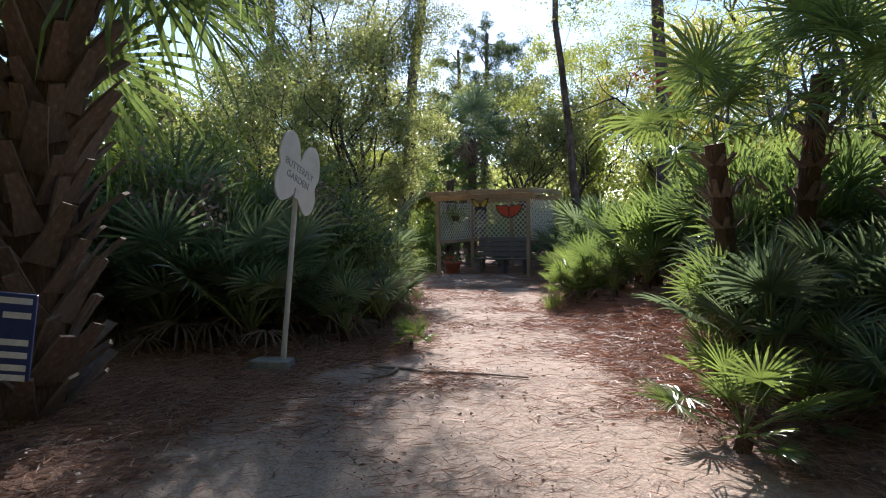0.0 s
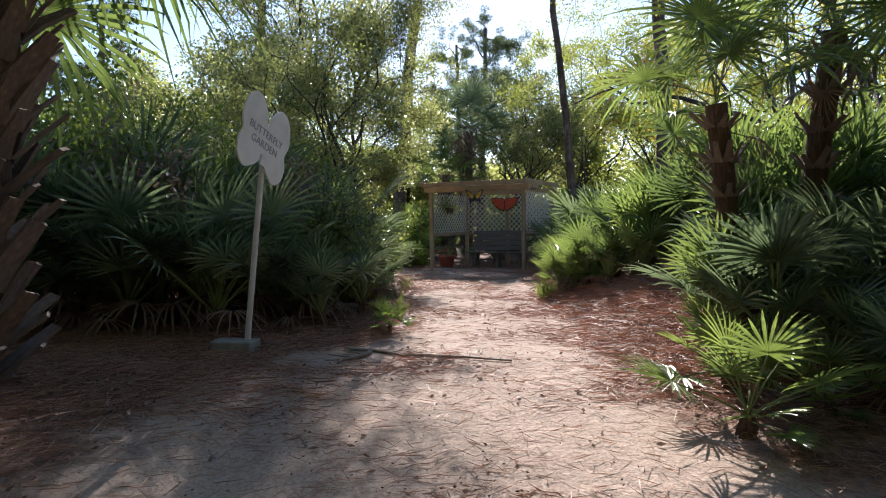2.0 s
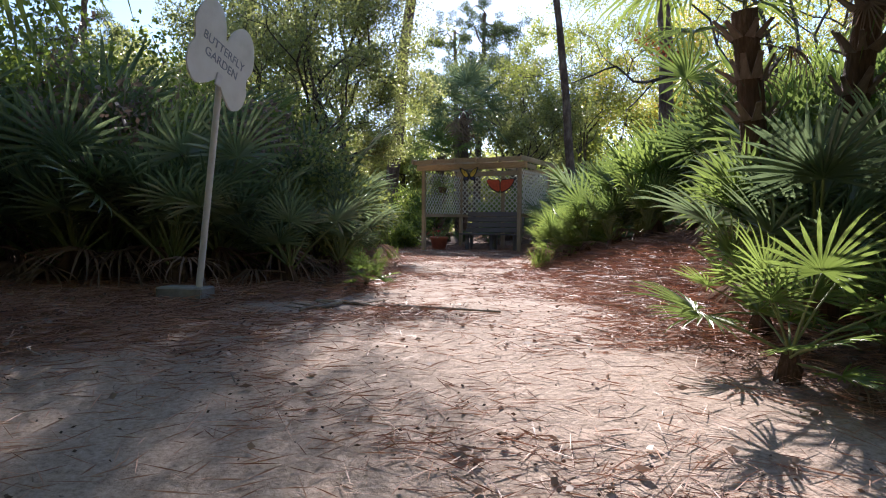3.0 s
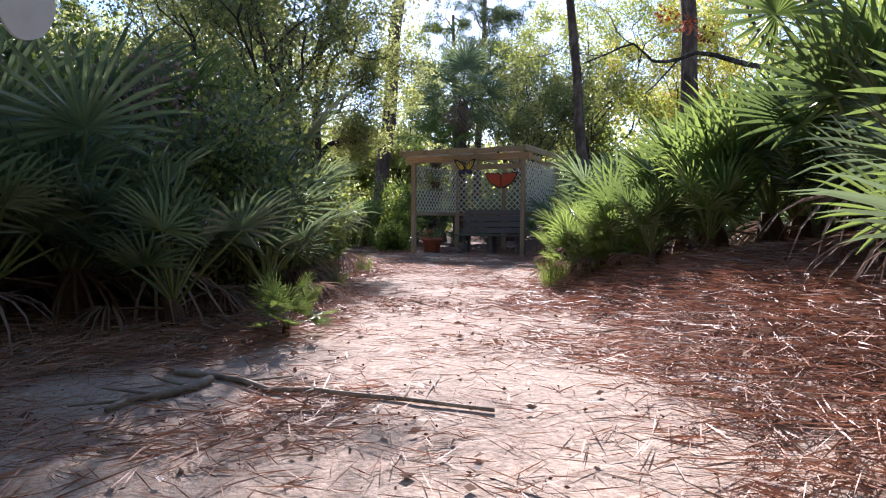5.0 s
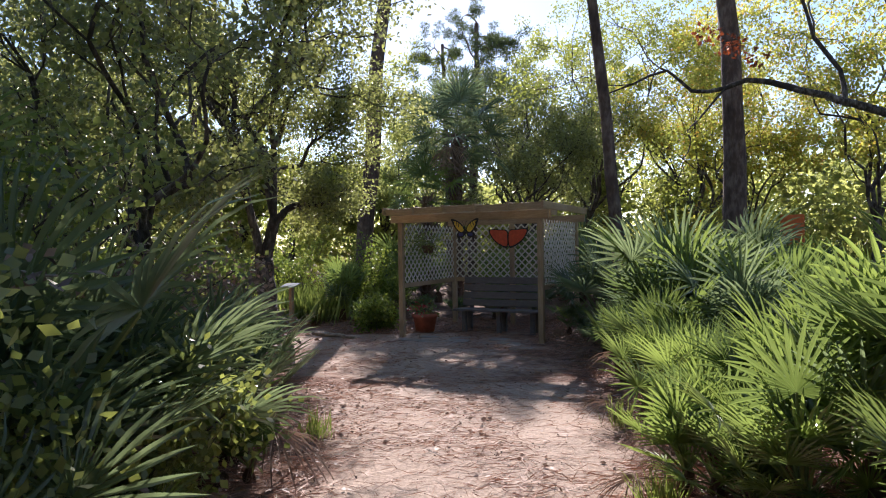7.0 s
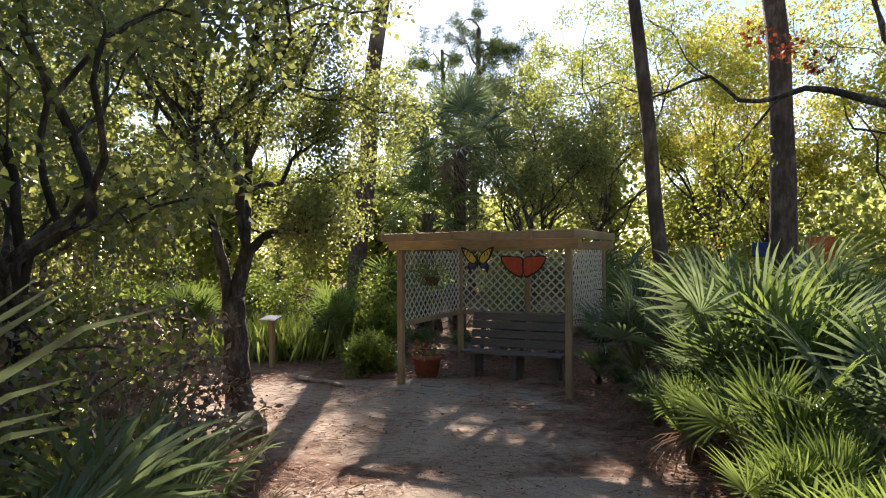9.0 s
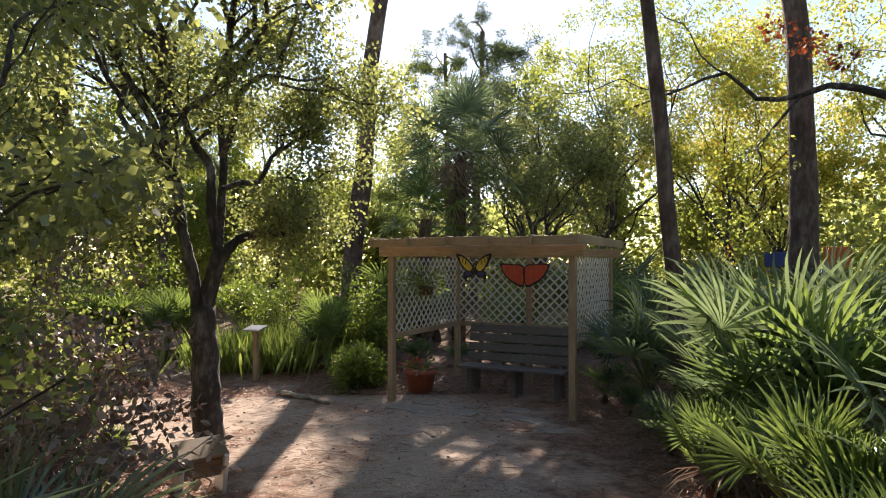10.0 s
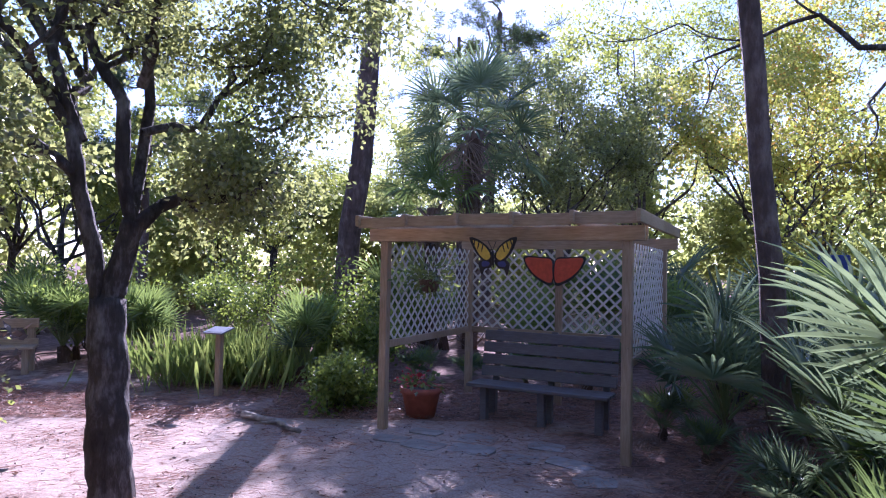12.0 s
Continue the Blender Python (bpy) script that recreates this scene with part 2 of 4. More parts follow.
# ---- ground ----
LEFT = [(-40, -4.5), (-16.5, -2.6), (-14.2, -2.3), (-12.9, -1.7), (-12.3, -0.95), (-11.0, -0.5), (-8.1, -0.6), (-6.4, -0.65), (-4.4, -1.1), (-2.9, -3.2), (-1.2, -6.5), (1.2, -9), (40, -9)]
RIGHT = [(-40, 6.0), (-17.5, 2.9), (-16.3, 1.9), (-15.4, 1.2), (-14.2, 1.1), (-12.6, 1.2), (-11.2, 1.45), (-9.4, 1.55), (-7.8, 1.75), (-5.3, 2.15), (-3.5, 2.6), (-1.5, 2.75), (0.5, 3.0), (40, 3.0)]


def between(table, y):
    return float(np.interp(y, [a for a, _ in table], [b for _, b in table]))


def trodden(x, y):
    """How far inside the path a place lies, in metres; under 0 beside it."""
    d = min(x - between(LEFT, y), between(RIGHT, y) - x)
    if y > 0.2:                                      # behind the front of the shelter only the left branch goes on
        d = min(d, 0.9 - abs((y - 1.6) - (-(x + 2.6)) * 0.45) if x < -1.6 else 0.25 - y)
    return d


def height(x, y):
    base = float(np.interp(y, [-40, -17.6, -15.8, -14, -8, -4, 0, 60], [-0.22, -0.19, 0.02, 0.12, 0.13, 0.02, -0.05, 0.05]))
    over = x - between(RIGHT, y)
    rise = float(np.interp(y, [-17, -14.6, -13, -11.5, -9.5, -8, -5], [0, 0.1, 0.45, 0.6, 0.36, 0.15, 0.08]))
    base += rise * (1 - math.exp(-max(0, over) * 1.7))
    base += 0.03 * (1 - math.exp(-max(0, between(LEFT, y) - x) * 0.9)) * (1 if -17 < y < -2 else 0.4)
    base += 0.022 * noise.noise((x * 1.3, y * 1.3, 0.3)) + 0.008 * noise.noise((x * 5, y * 5, 2.0))
    return base


def axis(lo, hi, near_lo, near_hi, fine):
    line = list(np.arange(near_lo, near_hi, fine))
    step, at = fine, near_hi
    while at < hi:
        line.append(at)
        step *= 1.35
        at += step
    line.append(hi)
    step, at = fine, near_lo
    while at > lo:
        step *= 1.35
        at -= step
        line.insert(0, max(at, lo))
    return line


def build_ground():
    xs, ys = axis(-600, 600, -7, 6, 0.11), axis(-300, 900, -19.5, 3, 0.11)
    verts = [(x, y, height(x, y)) for y in ys for x in xs]
    w = len(xs)
    faces = [(j * w + i, j * w + i + 1, (j + 1) * w + i + 1, (j + 1) * w + i) for j in range(len(ys) - 1) for i in range(w - 1)]
    m, nt, p, _ = tree_of("sandy ground and needle litter")
    sand_shade_mask = nt.nodes.new("ShaderNodeAttribute")
    sand_shade_mask.attribute_name = "sand"
    patch = noise_of(nt, 1.6, 6.0, 0.7)
    grain = noise_of(nt, 45.0, 6.0, 0.7)
    clods = noise_of(nt, 7.0, 6.0, 0.65)
    mixn = nt.nodes.new("ShaderNodeMath")
    mixn.operation = "MULTIPLY_ADD"
    mixn.inputs[1].default_value, mixn.inputs[2].default_value = 1.5, -0.62
    nt.links.new(patch.outputs[0], mixn.inputs[0])
    add = nt.nodes.new("ShaderNodeMath")
    add.operation = "ADD"
    add.use_clamp = True
    nt.links.new(mixn.outputs[0], add.inputs[0])
    nt.links.new(sand_shade_mask.outputs["Fac"], add.inputs[1])
    sand = ramp(nt, grain.outputs[0], [(0.22, (0.14, 0.1, 0.075)), (0.48, (0.37, 0.285, 0.225)), (0.75, (0.54, 0.43, 0.35))])
    litter = ramp(nt, clods.outputs[0], [(0.25, (0.05, 0.032, 0.025)), (0.5, (0.18, 0.11, 0.08)), (0.75, (0.37, 0.24, 0.18))])
    mix = nt.nodes.new("ShaderNodeMixRGB")
    edge = ramp(nt, add.outputs[0], [(0.32, (0, 0, 0)), (0.62, (1, 1, 1))])
    nt.links.new(edge.outputs[0], mix.inputs[0])
    nt.links.new(litter.outputs[0], mix.inputs[1])
    nt.links.new(sand.outputs[0], mix.inputs[2])
    nt.links.new(mix.outputs[0], p.inputs["Base Color"])
    p.inputs["Roughness"].default_value = 0.95
    p.inputs["Specular IOR Level"].default_value = 0.1
    bump(nt, p, clods.outputs[0], 0.8, 0.035)
    me = mesh("ground", verts, faces, m, smooth=True)
    at = me.attributes.new("sand", "FLOAT", "POINT")
    # past y -5 less sand: darker soil, and clearing shade put into the colour
    at.data.foreach_set("value", np.array([max(0.0, min(1.0, (0.35 if y < -5 else 0.12) + trodden(x, y) * (0.9 if y < -5 else 0.25))) for x, y, _ in verts], dtype=np.float32))
    tagged(new("ground", me), "pale sandy trail with reddish pine needle litter on both sides", "ground", kind="structure")


build_ground()


# ---- the shelter with its bench ----
SHELTER = pose(0.02, -0.15, -0.05, 0, 0, -30.5)
SW, SD, HB = 2.88, 2.45, 2.26                         # width, depth, underside of the beams
RAIL = 1.06


def on_shelter(x, y, z=0.0):
    return SHELTER @ Vector((x, y, z))


def build_shelter():
    s = holder("garden_shelter", SHELTER, "weathered timber pergola with cream lattice walls over a bench", "pergola")
    post = box_mesh("post", 0.1, 0.1, HB + 0.3, M_TIMBER_UP, 0.008)
    for x, y in ((0, 0), (SW, 0), (0, SD), (SW, SD)):
        part("post", post, s, pose(x, y, (HB - 0.3) / 2))
    part("post", box_mesh("post", 0.1, 0.1, HB + 0.1, M_TIMBER_UP, 0.008), s, pose(SW / 2, SD, (HB - 0.1) / 2))
    beam = box_mesh("beam", SW + 0.36, 0.05, 0.15, M_TIMBER, 0.006)
    part("beam", beam, s, pose(SW / 2, -0.077, HB + 0.075))
    part("beam", beam, s, pose(SW / 2, 0.077, HB + 0.078))
    part("beam", beam, s, pose(SW / 2, SD + 0.077, HB + 0.075))
    fascia = box_mesh("fascia", SW / 5 + 0.05, 0.04, 0.12, M_TIMBER, 0.006)
    for i in range(5):
        part("fascia", fascia, s, pose(-0.19 + (SW / 5 + 0.072) * (i + 0.5), -0.33 - 0.006 * (i % 2), HB + 0.205 + 0.008 * (i % 3), 6, 0.6 * (i % 3 - 1), 0))
    rafter = box_mesh("rafter", 0.045, SD + 0.62, 0.13, M_TIMBER, 0.006)
    for i in range(6):
        part("rafter", rafter, s, pose(-0.16 + i * (SW / 5 + 0.066), SD / 2 - 0.1, HB + 0.226))
    rail_x = box_mesh("rail", SW / 2 - 0.1, 0.04, 0.09, M_TIMBER, 0.005)
    for x in (SW / 4, SW * 3 / 4):
        part("rail", rail_x, s, pose(x, SD, RAIL - 0.05))
    rail_y = box_mesh("rail", 0.04, SD - 0.1, 0.09, M_TIMBER_UP, 0.005)
    for x in (0, SW):
        part("rail", rail_y, s, pose(x, SD / 2, RAIL - 0.05))
    # lattice: two crossing layers of slats in each bay
    step, wide = 0.168, 0.031
    lo, hi = RAIL + 0.0, HB - 0.02
    tall = hi - lo
    for (x0, y0, x1, y1) in ((0, 0.05, 0, SD - 0.05), (0.05, SD, SW / 2 - 0.05, SD), (SW / 2 + 0.05, SD, SW - 0.05, SD), (SW, 0.05, SW, SD - 0.05)):
        run = math.hypot(x1 - x0, y1 - y0)
        ux, uy = (x1 - x0) / run, (y1 - y0) / run
        turn = math.degrees(math.atan2(uy, ux))
        k = -int(tall / step) - 1
        while k * step < run:
            a0, a1 = max(0.0, k * step), min(run, k * step + tall)
            if a1 - a0 > 0.06:
                z0, z1 = a0 - k * step, a1 - k * step
                length = (a1 - a0) * math.sqrt(2)
                me = box_mesh("slat", length, 0.007, wide, M_LATTICE, 0)
                mid, zm = (a0 + a1) / 2, (z0 + z1) / 2
                for lean, z, off in ((-45, lo + zm, -0.005), (45, hi - zm, 0.005)):
                    part("slat", me, s, pose(x0 + ux * mid - uy * off, y0 + uy * mid + ux * off, z) @ pose(0, 0, 0, 0, 0, turn) @ pose(0, 0, 0, 0, lean, 0))
            k += 1


def build_bench():
    b = holder("park_bench", SHELTER @ pose(SW / 2 + 0.17, SD - 0.92, 0.0), "grey-brown slatted park bench in the shelter", "bench")
    board = box_mesh("seat_board", 1.8, 0.135, 0.04, M_BENCH, 0.006)
    for i in range(3):
        part("seat_board", board, b, pose(0, -0.62 + i * 0.15, 0.47 - 0.004 * i))
    slat = box_mesh("back_board", 1.8, 0.035, 0.135, M_BENCH, 0.006)
    for i in range(4):
        part("back_board", slat, b, pose(0, -0.17 + i * 0.035, 0.585 + i * 0.155, -13))
    arm = box_mesh("back_support", 0.08, 0.05, 0.8, M_BENCH, 0.006)
    for x in (-0.72, 0.05, 0.76):
        part("leg", box_mesh("leg", 0.09, 0.1, 0.46, M_BENCH, 0.008), b, pose(x, -0.5, 0.22))
        part("leg", box_mesh("leg", 0.09, 0.1, 0.46, M_BENCH, 0.008), b, pose(x, -0.2, 0.22))
        part("back_support", arm, b, pose(x, -0.05, 0.74, -13))


def outline(points, thick):
    """A flat plate cut along a smooth closed outline in x and z."""
    n = len(points)
    v = [(x, -thick / 2, z) for x, z in points] + [(x, thick / 2, z) for x, z in points]
    f = [tuple(range(n)), tuple(range(2 * n - 1, n - 1, -1))]
    f += [(i, (i + 1) % n, n + (i + 1) % n, n + i) for i in range(n)][::-1]
    return v, f


def smooth_loop(ctrl, per=5):
    """A closed curve through the given corners."""
    out, n = [], len(ctrl)
    for i in range(n):
        p0, p1, p2, p3 = (Vector((*ctrl[(i + k - 1) % n], 0)) for k in range(4))
        for s in range(per):
            t = s / per
            q = 0.5 * ((2 * p1) + (p2 - p0) * t + (2 * p0 - 5 * p1 + 4 * p2 - p3) * t * t + (3 * p1 - p0 - 3 * p2 + p3) * t ** 3)
            out.append((q.x, q.y))
    return out


def plate(name, ctrl, thick, mat, parent, m, flip=False, label=""):
    pts = smooth_loop([(-x, z) for x, z in ctrl][::-1] if flip else ctrl)
    return part(name, mesh(name, *outline(pts, thick), mat), parent, m, label)


def build_swallowtail():
    b = holder("butterfly_ornament", SHELTER @ pose(1.47, -0.125, 2.05, 8, 0, 0) @ Matrix.Scale(0.86, 4), "yellow and black painted swallowtail butterfly on the front beam", "ornament")
    fore = [(0.01, 0.03), (0.07, 0.16), (0.2, 0.26), (0.32, 0.29), (0.3, 0.2), (0.22, 0.06), (0.1, -0.04)]
    inner = [(0.04, 0.05), (0.1, 0.16), (0.2, 0.23), (0.27, 0.25), (0.25, 0.18), (0.19, 0.07), (0.1, 0.0)]
    hind = [(0.01, 0.0), (0.12, 0.02), (0.21, -0.04), (0.2, -0.12), (0.17, -0.2), (0.13, -0.12), (0.05, -0.1)]
    spot = [(0.06, -0.03), (0.15, -0.02), (0.16, -0.08), (0.08, -0.08)]
    for flip in (False, True):
        plate("forewing", fore, 0.01, M_BLACK, b, pose(0, 0, 0), flip)
        plate("wing_patch", inner, 0.006, M_YELLOW, b, pose(0, -0.011, 0), flip, "yellow wing patch")
        plate("hindwing", hind, 0.01, M_BLACK, b, pose(0, 0.002, 0), flip)
        plate("wing_spot", spot, 0.006, M_BLUEWING, b, pose(0, -0.009, 0), flip, "dark blue wing spot")
        for k in range(3):
            x = 0.13 + 0.055 * k
            stripe = [(x, 0.19 + 0.025 * k), (x + 0.012, 0.2 + 0.025 * k), (x + 0.03, 0.12 + 0.03 * k), (x + 0.02, 0.11 + 0.03 * k)]
            plate("stripe", stripe, 0.005, M_BLACK, b, pose(0, -0.016, 0), flip)
    v, f = [], []
    tube(v, f, [(0, -0.02, -0.1), (0, -0.03, 0.0), (0, -0.03, 0.1), (0, -0.02, 0.13)], [0.008, 0.022, 0.02, 0.006], 8)
    for s in (-1, 1):
        tube(v, f, [(0, -0.02, 0.12), (s * 0.03, -0.03, 0.19), (s * 0.055, -0.03, 0.24)], [0.004, 0.004, 0.006], 5)
    part("body", mesh("body", v, f, M_BLACK, smooth=True), b)


def build_red_butterfly():
    b = holder("butterfly_ornament", SHELTER @ pose(SW / 2 - 0.06, SD - 0.085, 1.97), "orange-red painted butterfly with dark edges on the back post", "ornament")
    wing = [(0.02, 0.13), (0.2, 0.17), (0.45, 0.18), (0.44, 0.06), (0.34, -0.08), (0.2, -0.19), (0.02, -0.23)]
    face = [(0.03, 0.11), (0.2, 0.15), (0.42, 0.155), (0.41, 0.06), (0.32, -0.06), (0.19, -0.155), (0.03, -0.19)]
    for flip in (False, True):
        plate("wing", wing, 0.01, M_BLACK, b, pose(0, 0, 0), flip)
        plate("wing_face", face, 0.006, M_RED, b, pose(0, -0.011, 0), flip, "orange-red wing face")
    v, f = [], []
    tube(v, f, [(0, -0.02, -0.17), (0, -0.03, 0.0), (0, -0.02, 0.13)], [0.006, 0.017, 0.01], 8)
    part("body", mesh("body", v, f, M_BLACK, smooth=True), b)


def lathe(profile, sides=20):
    v, f = [], []
    for i, (r, z) in enumerate(profile):
        for k in range(sides):
            w = 2 * math.pi * k / sides
            v.append((r * math.cos(w), r * math.sin(w), z))
        if i:
            for k in range(sides):
                k2 = (k + 1) % sides
                o = (i - 1) * sides
                f.append((o + k, o + k2, o + sides + k2, o + sides + k))
    return v, f


def clump(name, parent, m, count, spread, size, width, mat, seed, flat=0.6, label=""):
    rng = np.random.default_rng(seed)
    c = rng.normal(size=(count, 3)) * spread
    way = c + rng.normal(size=(count, 3)) * np.mean(spread) * 0.7
    v, f = blades(c, way, rng.uniform(0.6, 1.1, count) * size, rng.uniform(0.7, 1.1, count) * width, rng=rng, fold=0.3)
    return part(name, blade_mesh(name, v, f, mat), parent, m, label)


def build_pots():
    p = holder("flower_pot", SHELTER @ pose(0.08, 0.8, 0.0) @ Matrix.Scale(1.25, 4), "terracotta pot with red flowers on the shelter floor", "flower pot")
    v, f = lathe([(0.0, 0.0), (0.15, 0.0), (0.2, 0.24), (0.225, 0.25), (0.23, 0.31), (0.205, 0.31), (0.2, 0.26), (0.0, 0.26)])
    part("pot", mesh("pot", v, f, M_TERRACOTTA, smooth=True), p)
    part("soil", mesh("soil", *lathe([(0.0, 0.272), (0.199, 0.268)]), M_SOIL), p)
    clump("foliage", p, pose(0, 0, 0.36), 90, (0.1, 0.1, 0.05), 0.1, 0.025, M_SHRUB_LEAF, 5)
    clump("flowers", p, pose(-0.05, -0.06, 0.4), 60, (0.07, 0.07, 0.035), 0.05, 0.02, M_FLOWER, 6, label="red flowers")
    h = holder("hanging_plant", SHELTER @ pose(0.42, 0.35, HB - 0.2), "green hanging plant under the shelter beam", "plant")
    v, f = [], []
    for a in range(3):
        w = a * 2.1
        tube(v, f, [(0.12 * math.cos(w), 0.12 * math.sin(w), -0.26), (0, 0, 0.2)], [0.004, 0.004], 5)
    part("wires", mesh("wires", v, f, M_BLACK), h)
    v, f = lathe([(0.0, -0.42), (0.09, -0.4), (0.14, -0.26), (0.13, -0.25), (0.0, -0.27)])
    part("basket", mesh("basket", v, f, M_FIBRE, smooth=True), h)
    clump("foliage", h, pose(0, 0, -0.2), 260, (0.13, 0.13, 0.11), 0.13, 0.02, M_SHRUB_LEAF, 7)


def build_paving():
    rng = random.Random(4)
    for i, (x, y, a) in enumerate(((0.35, -0.35, 10), (0.8, -0.42, -6), (1.35, -0.36, 4), (1.9, -0.4, 12), (2.4, -0.3, -8), (2.75, -0.75, 20), (0.55, 0.1, 3), (1.2, 0.15, -4), (2.0, 0.2, 7))):
        n, half_x, half_y = 12, rng.uniform(0.2, 0.26), rng.uniform(0.13, 0.18)
        pts = []
        for k in range(n):
            c, d = math.cos(2 * math.pi * (k + 0.5) / n), math.sin(2 * math.pi * (k + 0.5) / n)
            q = rng.uniform(0.94, 1.04) / (abs(c) ** 6 + abs(d) ** 6) ** (1 / 6)
            pts.append((half_x * q * c, half_y * q * d))
        v, f = outline(pts, 0.05)
        me = mesh("paving_stone", [(x0, z0, -y0) for x0, y0, z0 in v], f, M_STONE)
        ob = new("paving_stone", me)
        p = on_shelter(x, y)
        ob.matrix_basis = pose(p.x, p.y, height(p.x, p.y) - 0.013, rng.uniform(-2, 2), rng.uniform(-2, 2), a - 30)
        tagged(ob, "flat grey paving stone sunk in sandy soil", "paving stone", "stones before the shelter")


# ---- signs and stands ----
def words(text, size, mat, parent, m, name="lettering"):
    cu = bpy.data.curves.new(name, "FONT")
    cu.body, cu.size, cu.align_x, cu.align_y, cu.extrude = text, size, "CENTER", "CENTER", 0.0015
    tmp = bpy.data.objects.new(name, cu)
    scene.collection.objects.link(tmp)
    bpy.context.view_layer.update()
    me = bpy.data.meshes.new_from_object(tmp.evaluated_get(bpy.context.evaluated_depsgraph_get()))
    bpy.data.objects.remove(tmp)
    me.materials.clear()
    me.materials.append(mat)
    return part(name, me, parent, m)


def build_butterfly_sign():
    x, y = -2.12, -12.9
    z = height(x, y)
    s = holder("butterfly_sign", pose(x, y, z), "off-white butterfly-shaped garden sign on a leaning white pole", "sign")
    part("base_block", box_mesh("base_block", 0.4, 0.2, 0.14, M_BLOCK, 0.012), s, pose(-0.1, 0.02, 0.05, 0, 0, -14), "grey concrete block")
    tilt = Vector((0.17, 0.05, 1.72))
    v, f = [], []
    tube(v, f, [(0, 0, 0.0), tilt * 0.5, tilt, tilt * 1.12], [0.027, 0.026, 0.026, 0.026], 10)
    part("pole", mesh("pole", v, f, M_POLE, smooth=True), s)
    board = pose(tilt.x + 0.03, tilt.y - 0.035, tilt.z + 0.17, 0, 20, 67) @ Matrix.Scale(0.84, 4)
    left = [(0.0, 0.2), (-0.05, 0.34), (-0.15, 0.46), (-0.28, 0.47), (-0.38, 0.36), (-0.42, 0.16), (-0.37, 0.01), (-0.41, -0.12), (-0.38, -0.28), (-0.26, -0.37), (-0.12, -0.3),
            (0.0, -0.2), (0.12, -0.3), (0.26, -0.37), (0.38, -0.28), (0.41, -0.12), (0.37, 0.01), (0.42, 0.16), (0.38, 0.36), (0.28, 0.47), (0.15, 0.46), (0.05, 0.34)]
    b = plate("board", left, 0.018, M_SIGN, s, board)
    words("BUTTERFLY", 0.115, M_INK, b, pose(0, -0.0105, 0.1, 90, 0, 0))
    words("GARDEN", 0.115, M_INK, b, pose(0, -0.0105, -0.03, 90, 0, 0))
    part("clamp", box_mesh("clamp", 0.07, 0.02, 0.12, M_POLE, 0.004), b, pose(0, -0.02, -0.2))


def build_blue_sign():
    x, y = -3.36, -15.55
    s = holder("notice_sign", pose(x, y, height(x, y), 0, 8, 8), "blue notice board with worn white print beside the palm trunk", "sign")
    b = part("board", box_mesh("board", 0.6, 0.02, 0.48, M_BLUE, 0.004), s, pose(0, 0, 0.98))
    for z, w in ((0.2, 0.22), (0.12, 0.14), (-0.03, 0.3), (-0.1, 0.26), (-0.17, 0.34), (-0.225, 0.32)):
        part("print_line", box_mesh("print_line", w, 0.003, 0.034, M_WHITE, 0), b, pose(0.28 - w / 2, -0.012, z), "worn white print")
    for dx in (-0.18, 0.0):
        part("stake", box_mesh("stake", 0.03, 0.03, 1.15, M_TIMBER_UP, 0.004), s, pose(dx, 0.026, 0.5))


def build_stand(x, y, tall, turn):
    z = height(x, y)
    s = holder("info_stand", pose(x, y, z, 0, 0, turn), "small slanted plant label board on a brown wooden post", "sign", "plant label stands")
    part("post", box_mesh("post", 0.09, 0.09, tall + 0.1, M_TIMBER_UP, 0.008), s, pose(0, 0, tall / 2 - 0.05))
    b = part("board", box_mesh("board", 0.36, 0.28, 0.025, M_BOARD, 0.004), s, pose(0, -0.03, tall + 0.04, 14), "grey label panel")
    part("print", box_mesh("print", 0.28, 0.2, 0.003, M_BOARD, 0), b, pose(0, 0, 0.014), "grey printed panel")


def build_bench_box():
    """The low plank seat under the oak: two slanted side boards and a tilted top."""
    x, y = -1.66, -4.2
    s = holder("plank_seat", pose(x, y, height(x, y), 0, 0, 34) @ Matrix.Scale(0.8, 4), "low slanted tan plank seat on pale side boards under the oak", "bench")
    for dx in (-0.24, 0.24):
        part("side_board", box_mesh("side_board", 0.05, 0.28, 0.5, M_SIGN, 0.006), s, pose(dx, 0, 0.22, 12), "pale weathered board")
    part("seat_board", box_mesh("seat_board", 0.56, 0.36, 0.045, M_TAN, 0.006), s, pose(0, 0.02, 0.5, 24))
    part("front_board", box_mesh("front_board", 0.43, 0.035, 0.2, M_TAN, 0.005), s, pose(0, -0.08, 0.3, 12))


def build_far_seat():
    x, y = -6.7, 3.6
    s = holder("timber_frame", pose(x, y, height(x, y), 0, 0, 20), "brown timber frame seat beside the side trail", "bench")
    for dx in (-0.35, 0.35):
        part("post", box_mesh("post", 0.12, 0.12, 0.95, M_TIMBER_UP, 0.01), s, pose(dx, 0, 0.42))
    for z in (0.85, 0.5):
        part("plank", box_mesh("plank", 0.95, 0.05, 0.16, M_TIMBER, 0.006), s, pose(0, -0.09, z))
    part("seat_board", box_mesh("seat_board", 0.95, 0.4, 0.05, M_TIMBER, 0.006), s, pose(0, -0.3, 0.45))
    part("leg", box_mesh("leg", 0.1, 0.1, 0.46, M_TIMBER_UP, 0.006), s, pose(-0.35, -0.42, 0.21))
    part("leg", box_mesh("leg", 0.1, 0.1, 0.46, M_TIMBER_UP, 0.006), s, pose(0.35, -0.42, 0.21))


